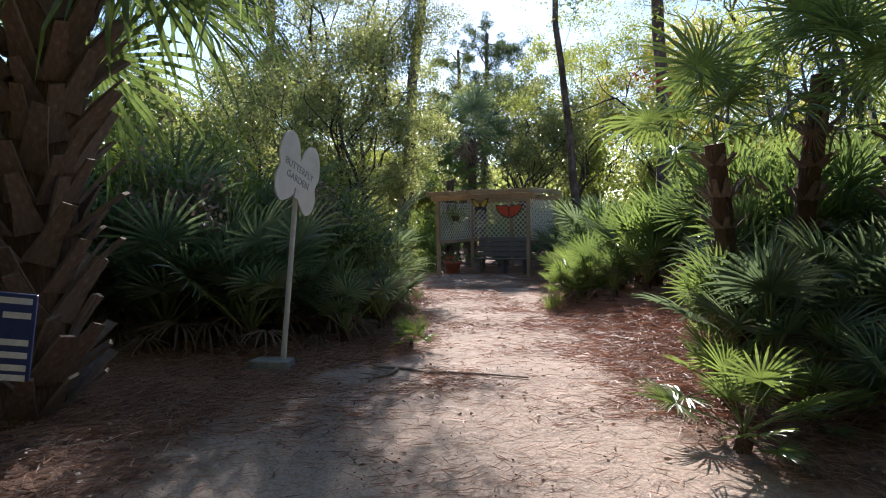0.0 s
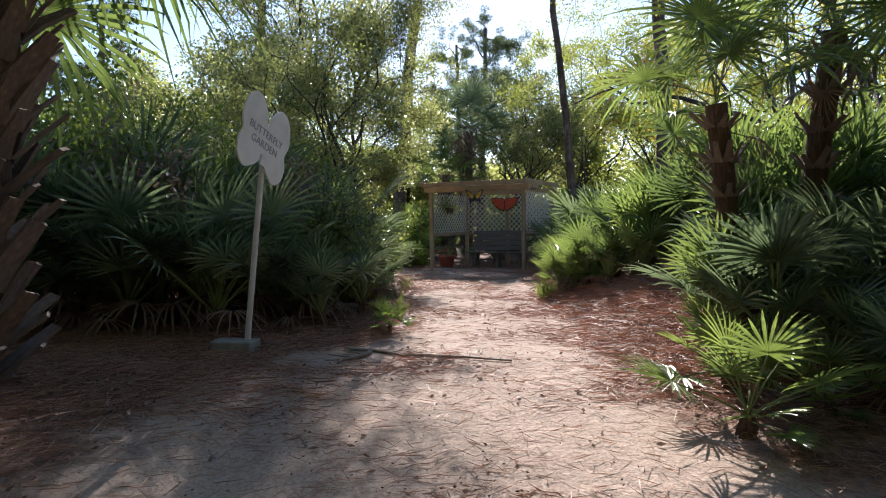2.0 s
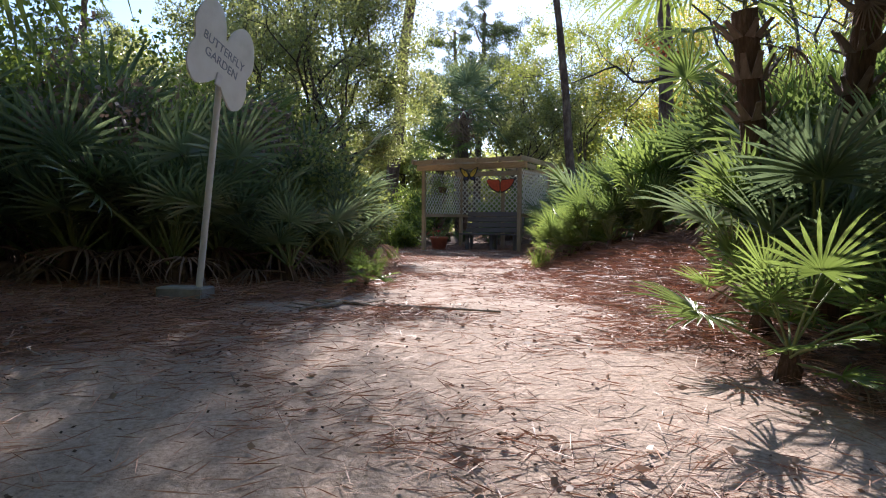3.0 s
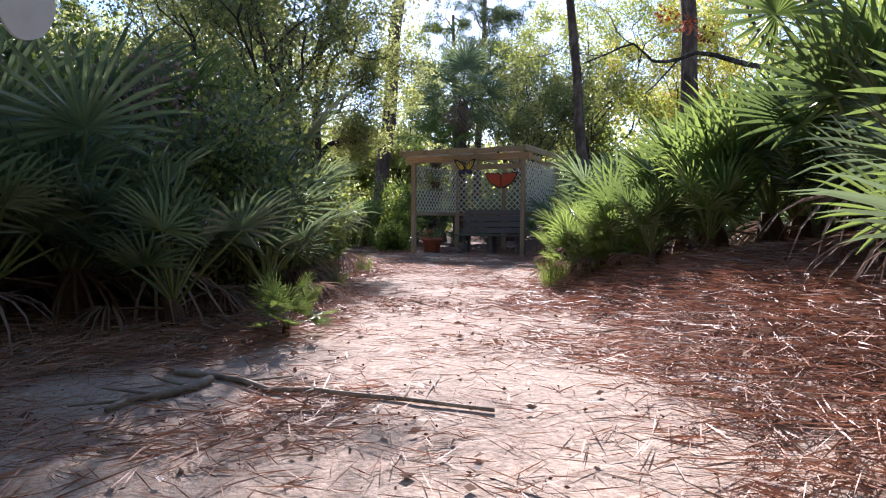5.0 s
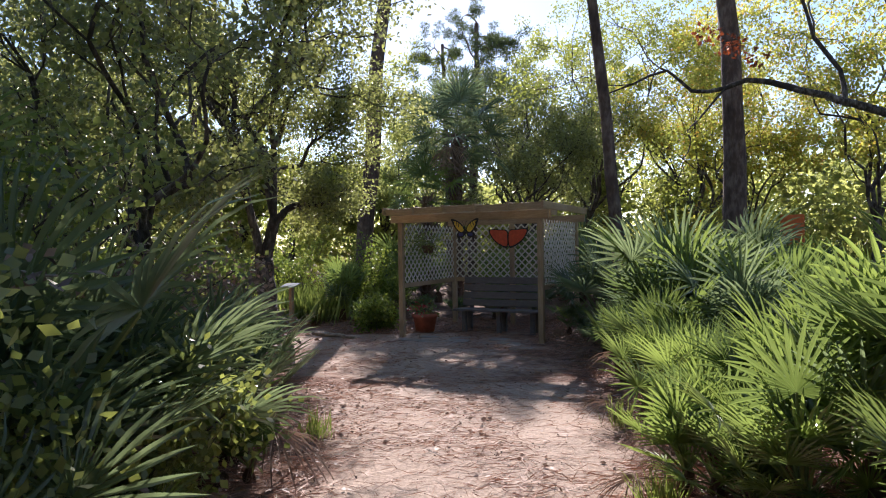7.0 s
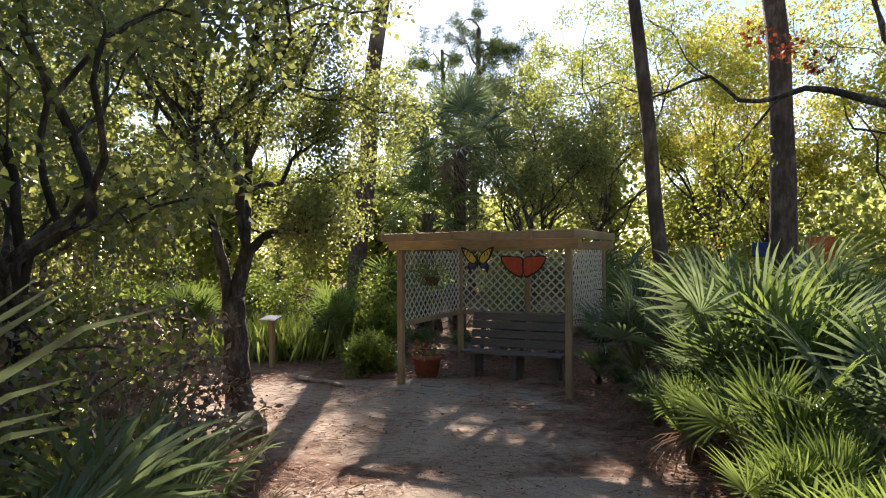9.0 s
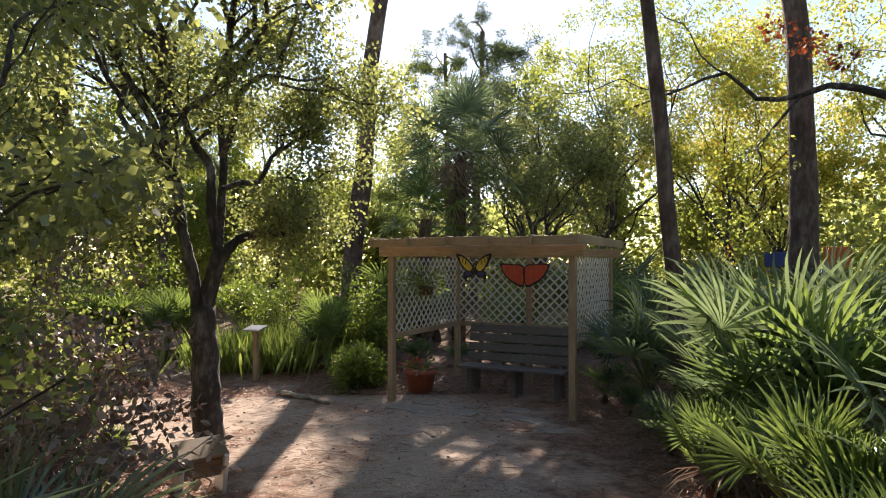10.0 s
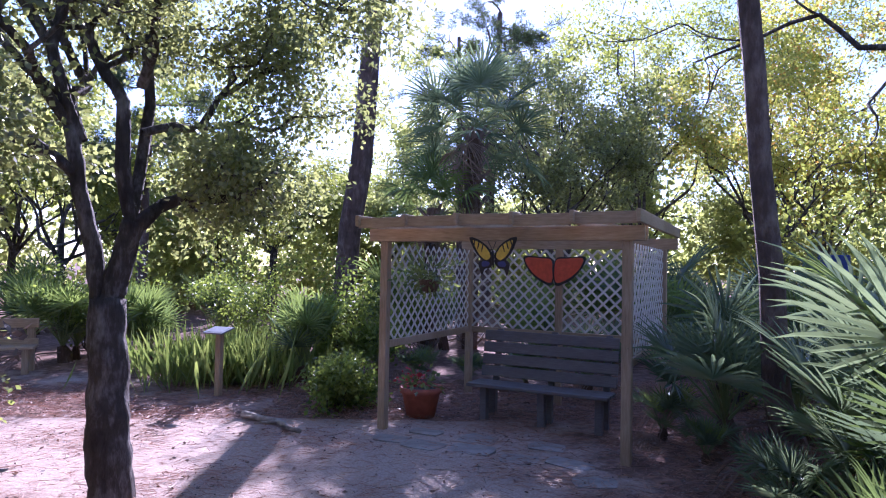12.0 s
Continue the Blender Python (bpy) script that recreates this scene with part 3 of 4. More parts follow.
def build_far_things():
    x, y = 13.9, 8.6
    o = holder("play_panel", pose(x, y, height(x, y), 0, 0, -30), "orange panel standing among far palmettos", "panel")
    part("panel", box_mesh("panel", 0.75, 0.12, 1.1, M_ORANGE, 0.03), o, pose(0, 0, 2.05))
    for dx in (-0.3, 0.3):
        part("post", box_mesh("post", 0.08, 0.08, 1.7, M_TIMBER_UP, 0.01), o, pose(dx, 0.05, 0.75))
    b = holder("play_panel", pose(x - 1.5, y + 0.7, height(x, y), 0, 0, -30), "dark blue panel standing among far palmettos", "panel")
    part("panel", box_mesh("panel", 0.8, 0.12, 0.5, M_BLUE, 0.03), b, pose(0, 0, 2.2))
    for dx in (-0.3, 0.3):
        part("post", box_mesh("post", 0.08, 0.08, 2.1, M_TIMBER_UP, 0.01), b, pose(dx, 0.05, 0.95))


build_shelter()
build_bench()
build_swallowtail()
build_red_butterfly()
build_pots()
build_paving()
build_butterfly_sign()
build_blue_sign()
build_stand(-2.47, 1.64, 0.92, -25)
build_stand(-5.0, 4.0, 0.8, 12)
build_bench_box()
build_far_seat()
build_far_things()


# ---- palms ----
def fan(name, seed, n=24, length=0.6, stalk=0.7, spread=125, droop=0.25, mats=(M_FROND, M_PETIOLE), cup=0.15, width=0.014):
    """One fan frond in one piece: a stalk along +y, a pleated palm round its end and free pointed leaflets."""
    rng = random.Random(seed)
    v, f, idx = [], [], []
    tube(v, f, [(0, 0, 0), (0, stalk * 0.5, 0.03 * stalk), (0, stalk * 0.985, 0)], [0.013, 0.01, 0.007], 5)
    f.pop()
    ring = len(v) - 5
    hub = len(v)
    v.append(Vector((0, stalk, 0)))
    f += [(ring + k, ring + (k + 1) % 5, hub) for k in range(5)]
    idx += [1] * len(f)
    def spot(a, r, z):
        return Vector((math.sin(a) * r, stalk + math.cos(a) * r, cup * r * abs(math.sin(a)) + z))
    s0 = 0.2 * length
    half = radians(spread) / n
    edge = len(v)
    for i in range(n + 1):                      # the valleys between leaflets
        v.append(spot(radians(-spread) + 2 * half * i, s0 * 0.92, 0.012))
    for i in range(n):
        a = radians(-spread) + 2 * half * (i + 0.5) + radians(rng.uniform(-2.0, 2.0))
        span = length * (0.72 + 0.28 * math.cos(a * 0.7)) * rng.uniform(0.86, 1.06)
        hang = droop * rng.uniform(0.5, 1.5)
        c = Vector((math.cos(a), -math.sin(a), 0))
        o = len(v)
        v.append(spot(a, s0, -0.004))
        f += [(hub, edge + i, o), (hub, o, edge + i + 1)]
        last = (edge + i, o, edge + i + 1)
        for t, w in ((0.6, 1.0), (0.82, 0.6)):
            r = s0 + (span - s0) * (t - 0.2) / 0.8
            mid = spot(a, r, -hang * span * t ** 2.4)
            h = width * w * length / 0.6
            k = len(v)
            v += [mid - c * h + Vector((0, 0, h * 0.6)), mid, mid + c * h + Vector((0, 0, h * 0.6))]
            f += [(last[0], last[1], k + 1, k), (last[1], last[2], k + 2, k + 1)]
            last = (k, k + 1, k + 2)
        v.append(spot(a, span, -hang * span * 1.15))
        f += [(last[0], last[1], len(v) - 1), (last[1], last[2], len(v) - 1)]
        idx += [0] * 8
    return mesh(name, v, f, list(mats), idx)


FANS = [fan("frond", 10 + i, n=18 + i, length=0.43 + 0.04 * (i % 3), stalk=0.48 + 0.12 * (i % 4), droop=0.02 + 0.05 * (i % 4), spread=112 + 8 * (i % 4), width=0.0172) for i in range(6)]
FANS_BLUE = [fan("frond", 30 + i, n=18 + i, length=0.42 + 0.04 * (i % 3), stalk=0.45 + 0.13 * (i % 3), droop=0.04 + 0.08 * (i % 3), spread=118, width=0.016, mats=(M_FROND_BLUE, M_PETIOLE)) for i in range(4)]
FANS_DRY = [fan("dry_frond", 50 + i, n=16 + 2 * i, length=0.5, stalk=0.5, droop=0.5 + 0.25 * i, mats=(M_FROND_DRY, M_FROND_DRY), width=0.011, spread=110) for i in range(3)]
FANS_LONG = [fan("frond", 70 + i, n=30, length=0.95, stalk=0.95, droop=0.35 + 0.2 * i, mats=(M_FROND, M_PETIOLE), width=0.013, spread=150, cup=0.3) for i in range(3)]
FANS_LONG_BLUE = [fan("frond", 80 + i, n=24, length=0.85, stalk=0.95, droop=0.1 + 0.12 * i, mats=(M_FROND_BLUE, M_PETIOLE), width=0.0165, spread=128, cup=0.22) for i in range(3)]
FANS_LONG_DRY = [fan("dry_frond", 90 + i, n=26, length=0.85, stalk=0.7, droop=0.9, mats=(M_FROND_DRY, M_FROND_DRY), width=0.011, spread=100, cup=0.1) for i in range(2)]


def aim(at, turn, lift, roll=0.0, size=1.0):
    """The pose of a frond that leaves a point at a compass turn and a lift above level."""
    return Matrix.Translation(at) @ pose(0, 0, 0, 0, 0, turn) @ pose(0, 0, 0, lift, 0, 0) @ pose(0, 0, 0, 0, roll, 0) @ Matrix.Scale(size, 4)


def palmetto(m, seed, fronds, fans, label, lo=20, hi=78, dry=1, stem=0.25, size=1.0, group="saw palmettos"):
    rng = random.Random(seed)
    p = holder("saw_palmetto", m, label, "palmetto", group)
    v, f = [], []
    tube(v, f, [(0, 0, -0.15), (0.02, 0.02, stem * 0.5), (0, 0.03, stem)], [0.09, 0.085, 0.05], 8, 0.25, rng)
    part("stem", mesh("stem", v, f, M_FIBRE), p)
    for i in range(fronds):
        turn = 360 * i * 0.618 + rng.uniform(-20, 20)
        lift = lo + (hi - lo) * (i + 0.5) / fronds + rng.uniform(-8, 8)
        part("frond", rng.choice(fans), p, aim((0, 0, stem * rng.uniform(0.6, 1)), turn, lift, rng.uniform(-25, 25), size * rng.uniform(0.8, 1.12)))
    for i in range(dry):
        part("dry_frond", rng.choice(FANS_DRY), p, aim((0, 0, stem * 0.6), rng.uniform(0, 360), rng.uniform(-10, 12), 0, size * rng.uniform(0.7, 1.0)))
    return p


HIDE = pose(0, 0, -60)
L_GREEN = "bright green saw palmetto clump with stiff fan fronds"
L_GREY = "grey-green saw palmetto clump with stiff fan fronds"
L_LOW = "low spreading saw palmetto with open fan fronds"


def build_palmettos():
    """Clumps along both sides of the trail and behind the shelter."""
    rng = random.Random(21)
    spots = []
    # beside the trail, placed one by one: x, y, size, kind
    near = [(1.25, -15.2, 0.6, "l"), (1.5, -14.55, 0.62, "l"), (1.85, -15.05, 0.7, "l"), (2.3, -15.4, 0.7, "b"), (1.95, -14.4, 1.0, "b"), (2.35, -14.9, 0.95, "b"), (2.75, -14.4, 1.1, "b"), (2.2, -13.7, 1.15, "b"), (2.9, -13.6, 1.3, "b"), (3.3, -14.5, 1.2, "b"), (3.6, -13.6, 1.4, "b"),
            (1.8, -13.8, 0.8, "g"), (2.65, -12.8, 1.1, "g"), (3.1, -12.6, 1.3, "g"), (3.6, -12.7, 1.4, "g"), (2.95, -11.9, 1.1, "g"), (3.05, -11.1, 1.1, "g"), (3.2, -11.5, 1.25, "g"), (4.2, -12.0, 1.5, "b"), (4.3, -13.2, 1.5, "b"), (4.3, -14.6, 1.4, "b"),
            (2.7, -10.3, 0.95, "g"), (3.1, -10.4, 1.1, "g"), (3.5, -10.2, 1.2, "g"), (1.95, -9.7, 0.75, "g"), (2.4, -9.6, 0.95, "g"), (1.8, -9.1, 0.6, "l"), (3.0, -9.3, 1.05, "g"), (3.9, -9.6, 1.2, "g"), (2.05, -8.6, 0.75, "g"), (2.55, -8.8, 0.9, "g"), (2.3, -8.0, 0.9, "g"), (1.95, -9.3, 0.7, "g"), (2.15, -10.0, 0.6, "l"), (1.78, -9.5, 0.55, "g"), (2.0, -10.45, 0.6, "g"), (2.35, -10.75, 0.65, "g"), (1.75, -8.85, 0.5, "g"),
            (-1.6, -10.1, 0.95, "b"), (-1.85, -9.7, 1.1, "b"), (-2.1, -11.1, 0.8, "b"), (-1.65, -9.2, 0.95, "b"), (3.5, -3.9, 1.15, "b"), (3.8, -3.0, 1.3, "b"), (2.9, -4.6, 0.85, "g"), (3.1, -5.6, 1.0, "g"), (2.75, -6.6, 0.95, "g"), (2.45, -7.3, 0.85, "g"), (3.6, -4.9, 1.2, "g"), (4.2, -4.0, 1.3, "b"), (2.7, 3.6, 1.75, "g"), (1.3, 2.75, 0.7, "b"), (2.2, 2.2, 0.7, "b"), (3.1, 1.9, 0.7, "b"), (0.5, 2.9, 0.75, "b"),
            (-3.0, -11.5, 1.0, "b"), (-3.5, -11.3, 1.1, "b"), (-4.0, -11.4, 1.1, "b"), (-4.6, -11.4, 1.15, "b"), (-5.2, -11.5, 1.2, "b"), (-5.9, -11.3, 1.3, "b"), (-6.6, -11.4, 1.3, "b"), (-2.4, -11.4, 0.95, "b"), (-2.7, -10.7, 1.15, "b"), (-4.4, -10.7, 1.4, "b"), (-5.3, -10.8, 1.4, "b"), (-6.9, -10.6, 1.5, "b"), (-0.85, -11.95, 0.55, "l"),
            (2.15, -7.2, 0.8, "g"), (2.9, -8.9, 1.1, "g"), (3.0, -7.6, 1.1, "b"), (2.75, -6.2, 0.95, "g"), (3.5, -6.6, 1.1, "b"),
            (2.7, -5.0, 0.9, "g"), (3.3, -5.3, 1.05, "g"), (3.2, -4.2, 1.0, "g"), (3.9, -4.5, 1.15, "b"), (3.35, -2.7, 0.95, "b"), (3.25, -1.75, 0.85, "b"), (3.2, -0.8, 0.85, "b"), (3.7, -1.3, 1.0, "b"), (3.0, -3.5, 0.85, "b"), (4.0, -3.3, 1.15, "b"),
            (4.6, -1.2, 1.15, "b"), (5.2, -3.0, 1.2, "b"), (4.6, -5.6, 1.15, "g"), (4.1, -7.8, 1.2, "g"), (4.4, -9.6, 1.2, "b"), (3.9, -13.8, 1.1, "b"),
            (-2.5, -9.6, 1.3, "b"), (-3.3, -9.9, 1.5, "g"), (-4.1, -9.9, 1.55, "b"), (-4.9, -10.0, 1.6, "g"), (-5.7, -10.6, 1.5, "b"), (-3.0, -8.4, 1.5, "g"), (-4.2, -8.6, 1.65, "g"), (-5.4, -8.9, 1.65, "b"), (-6.6, -9.6, 1.6, "g"), (-1.9, -9.3, 1.1, "b"), (-1.6, -11.7, 0.6, "b"), (-1.8, -10.9, 0.75, "b"), (-1.3, -9.9, 0.85, "b"), (-1.35, -8.7, 0.9, "b"), (-1.3, -7.7, 0.75, "b"), (-1.25, -10.7, 0.6, "b"), (-1.05, -8.2, 0.6, "g"),
            (-2.6, -5.9, 0.9, "b"), (-2.4, -8.9, 1.15, "b"), (-2.6, -7.2, 1.1, "b"), (-2.2, -10.2, 1.1, "b"), (-3.0, -10.9, 1.2, "b"), (-2.7, -11.9, 0.8, "b"),
            (-3.7, -11.7, 0.95, "b"), (-3.6, -10.0, 1.3, "b"), (-4.6, -10.6, 1.35, "b"), (-5.0, -11.9, 1.1, "b"), (-3.1, -4.4, 0.7, "g"), (-3.9, -5.6, 1.0, "b"),
            (-2.75, -3.6, 0.5, "g"), (-2.5, -4.9, 0.6, "b"), (-4.3, -3.4, 0.8, "b"), (-3.4, -8.3, 1.2, "b"), (-0.7, 1.6, 0.8, "b"), (-1.4, 2.6, 1.1, "g"), (-0.2, 3.0, 1.2, "g")]
    for x, y, size, kind in near:
        if 2 < x < 4.7 and -9 < y < -5.6:
            size *= 0.78
        if 2 < x < 3.4 and -5.6 <= y < -1.5:
            size *= 0.68
        spots.append((x, y, size, kind))
    def scatter(count, x0, x1, y0, y1, size, kinds):
        for _ in range(count):
            spots.append((rng.uniform(x0, x1), rng.uniform(y0, y1), size * rng.uniform(0.8, 1.15), rng.choice(kinds)))
    scatter(16, -8.5, -4.5, -11.5, -4, 1.35, "b")
    scatter(18, 4.5, 9.5, -13, -3, 1.25, "gb")
    scatter(26, 4.6, 13, -2.5, 7, 1.25, "gb")
    scatter(14, -5.5, 0.3, 3.2, 9, 1.2, "g")
    scatter(14, -12, -5.5, 4.5, 11, 1.2, "g")
    scatter(10, 0, 5, 4, 9, 1.3, "g")
    protos = {"g": [palmetto(HIDE, 100 + i, 15 + i, FANS + FANS_BLUE[:1], L_GREEN, 42, 88, 1) for i in range(4)],
              "b": [palmetto(HIDE, 200 + i, 15 + i, FANS_BLUE if i % 2 else FANS_BLUE + FANS[:2], L_GREY, 34, 86, 2) for i in range(4)],
              "l": [palmetto(HIDE, 250 + i, 11 + i, FANS, L_LOW, 2, 74, 1) for i in range(4)]}
    used = set()
    for x, y, size, kind in spots:
        i = rng.randrange(4)
        m = pose(x, y, height(x, y), rng.uniform(-6, 6), rng.uniform(-6, 6), rng.uniform(0, 360)) @ Matrix.Scale(size, 4)
        if (kind, i) not in used:
            used.add((kind, i))
            protos[kind][i].matrix_basis = m
        else:
            copy_thing(protos[kind][i], m)


def palm_trunk(p, base, top, radius, seed, boots=True, rows=14):
    """A palm trunk with the crossed stubs of old stalks."""
    rng = random.Random(seed)
    base, top = Vector(base), Vector(top)
    v, f = [], []
    pts = [base.lerp(top, i / 11) for i in range(12)]
    tube(v, f, [pts[0] - Vector((0, 0, 0.2))] + pts, [radius * 1.05] + [radius * (0.92 - 0.1 * i / 11) for i in range(12)], 14, 0.06, rng)
    part("trunk", mesh("trunk", v, f, M_FIBRE), p)
    if not boots:
        return
    bv, bf = [], []
    w0, w1, t, ln = radius * 0.36, radius * 0.15, radius * 0.1, radius * 1.6
    for z, y, w in ((0, 0, w0), (ln * 0.45, radius * 0.2, w0 * 0.62), (ln, radius * 0.55, w1)):
        bv += [(-w, y, z), (w, y, z), (w, y + t, z), (-w, y + t, z)]
    for r in range(2):
        o = 4 * r
        bf += [(o + k, o + (k + 1) % 4, o + 4 + (k + 1) % 4, o + 4 + k) for k in range(4)]
    bf += [(8, 9, 10, 11)]
    boot = mesh("boot", bv, bf, M_BOOT)
    ring = 9
    for i in range(rows):
        q = base.lerp(top, (i + 0.3) / rows)
        for k in range(ring):
            turn = 360 * (k + 0.5 * (i % 2)) / ring + rng.uniform(-7, 7)
            part("boot", boot, p, Matrix.Translation(q) @ pose(0, 0, 0, 0, 0, turn) @ Matrix.Translation((0, radius * 0.82, 0)) @ pose(0, 0, 0, rng.uniform(-40, -6), rng.uniform(-20, 20), rng.uniform(-8, 8)) @ Matrix.Scale(rng.uniform(0.8, 1.15), 4))


def cabbage_palm(x, y, tall, radius, seed, fronds, label, fans, dry=3, lean=(0, 0), boots=True, size=1.0, rows=14, lo=-55, hi=75, dead=FANS_LONG_DRY):
    rng = random.Random(seed)
    z = height(x, y)
    p = holder("cabbage_palm", pose(x, y, z), label, "palm", "cabbage palms")
    top = Vector((lean[0], lean[1], tall))
    palm_trunk(p, (0, 0, 0), top, radius, seed, boots, rows)
    for i in range(fronds):
        lift = lo + (hi - lo) * (i + 0.5) / fronds + rng.uniform(-8, 8)
        turn = 360 * i * 0.618 + rng.uniform(-15, 15)
        part("frond", rng.choice(fans), p, aim(top + Vector((0, 0, rng.uniform(-0.12, 0.1))), turn, lift, rng.uniform(-30, 30), size * rng.uniform(0.85, 1.1)))
    for i in range(dry):
        part("dry_frond", rng.choice(dead), p, aim(top + Vector((0, 0, -0.2)), rng.uniform(0, 360), rng.uniform(-72, -15), 0, size * rng.uniform(0.7, 1.0)))
    return p


build_palmettos()
cabbage_palm(-3.85, -14.1, 3.85, 0.3, 1, 20, "cabbage palm with crossed grey-brown leaf stubs beside the trail", FANS_LONG, 0, (0.35, 0.1), True, 1.3, 17, -40, 55)
L_YOUNG = "young cabbage palm with ragged green and dead brown fronds"
cabbage_palm(2.05, -13.7, 1.85, 0.1, 2, 11, L_YOUNG, FANS_LONG, 2, (-0.3, -0.15), True, 0.6, 7, lo=0, hi=86, dead=FANS_DRY)
cabbage_palm(2.7, -13.4, 2.35, 0.11, 8, 12, L_YOUNG, FANS_LONG, 3, (0.1, -0.3), True, 0.64, 8, lo=0, hi=86, dead=FANS_DRY)
cabbage_palm(3.3, -14.0, 2.0, 0.11, 12, 11, L_YOUNG, FANS_LONG, 3, (-0.15, -0.2), True, 0.62, 8, lo=0, hi=84, dead=FANS_DRY)
cabbage_palm(1.8, 7.2, 5.3, 0.2, 3, 25, "cabbage palm with a full drooping crown behind the shelter", FANS_LONG_BLUE, 4, (0.05, 0), True, 1.3, 16, -42, 84)
cabbage_palm(0.75, 6.4, 3.3, 0.18, 4, 14, "shorter cabbage palm with drooping fronds behind the shelter", FANS_LONG, 3, (0.1, 0), True, 0.9, 11, -30, 80)


# ---- trees ----
def leaf_cloud(rng, centre, radii, count, size, width, hang=0.3):
    u = rng.normal(size=(count, 3))
    u /= np.linalg.norm(u, axis=1, keepdims=True)
    r = rng.uniform(0, 1, count) ** 0.45
    c = np.array(centre) + u * r[:, None] * np.array(radii)
    way = u + rng.normal(size=(count, 3)) * 0.9 + np.array([0, 0, -hang])
    return c, way, rng.uniform(0.6, 1.15, count) * size, rng.uniform(0.7, 1.2, count) * width


def crown_mesh(name, blobs, per, size, width, mat, seed):
    rng = np.random.default_rng(seed)
    cs, ws, ss, dd = [], [], [], []
    for centre, radius in blobs:
        k = max(10, int(per * radius ** 2))
        c, w, s, d = leaf_cloud(rng, centre, (radius, radius, radius * 0.7), k, size, width)
        cs.append(c), ws.append(w), ss.append(s), dd.append(d)
    v, f = blades(np.concatenate(cs), np.concatenate(ws), np.concatenate(ss), np.concatenate(dd), rng=rng, fold=0.25)
    return blade_mesh(name, v, f, mat)


def grow(v, f, rng, p0, p1, r0, r1, depth, tips, split=3, wobble=0.42, spread=0.8, sides=8):
    """A limb that wanders, with smaller limbs along its outer half."""
    pts = bend(p0, p1, 7, wobble, rng)
    fine = []
    for i in range(6):
        a, b, c, d = pts[max(i - 1, 0)], pts[i], pts[i + 1], pts[min(i + 2, 6)]
        fine += [b, (b + c) * 0.5625 - (a + d) * 0.0625]
    fine.append(pts[6])
    if sides < 6:
        fine = pts
    tube(v, f, fine, [r0 + (r1 - r0) * i / (len(fine) - 1) for i in range(len(fine))], sides, 0.08, rng)
    tips.append(Vector(p1))
    if depth == 1:
        tips.append(pts[4])
    if depth == 0:
        tips.append(pts[4])
        return
    length = (Vector(p1) - Vector(p0)).length
    for k in range(split):
        i = rng.randint(2, 6)
        d = (pts[i] - pts[i - 1]).normalized()
        side = Vector((rng.gauss(0, 1), rng.gauss(0, 1), rng.gauss(0.25, 0.8))).normalized()
        q = pts[i] + (d + side * spread).normalized() * (length * rng.uniform(0.4, 0.7))
        ri = r0 + (r1 - r0) * i / 6
        grow(v, f, rng, pts[i], q, ri * 0.6, max(0.006, r1 * 0.55), depth - 1, tips, split, wobble, spread, max(4, sides - 2))


def broadleaf(name, x, y, limbs, label, mat, seed, per=420, leaf=0.09, wide=0.028, blob=(0.35, 0.75), depth=2, split=3, category="tree", group="", bark=M_OAK_BARK, wobble=0.42, spread=0.8):
    """limbs: (start, end, start radius, end radius) in metres from the foot; the first ones are bare stem."""
    rng = random.Random(seed)
    t = holder(name, pose(x, y, height(x, y)), label, category, group)
    v, f, tips = [], [], []
    for (a, b, r0, r1, grows) in limbs:
        if grows:
            grow(v, f, rng, a, b, r0, r1, depth, tips, split, wobble, spread)
        else:
            tube(v, f, bend(a, b, 18, 0.1, rng), [r0 + (r1 - r0) * i / 17 for i in range(18)], 16, 0.07, rng)
    part("trunk", mesh("trunk", v, f, bark, smooth=True), t)
    blobs = [(tuple(p), rng.uniform(*blob)) for p in tips]
    part("crown", crown_mesh("crown", blobs, per, leaf, wide, mat, seed), t)
    return t


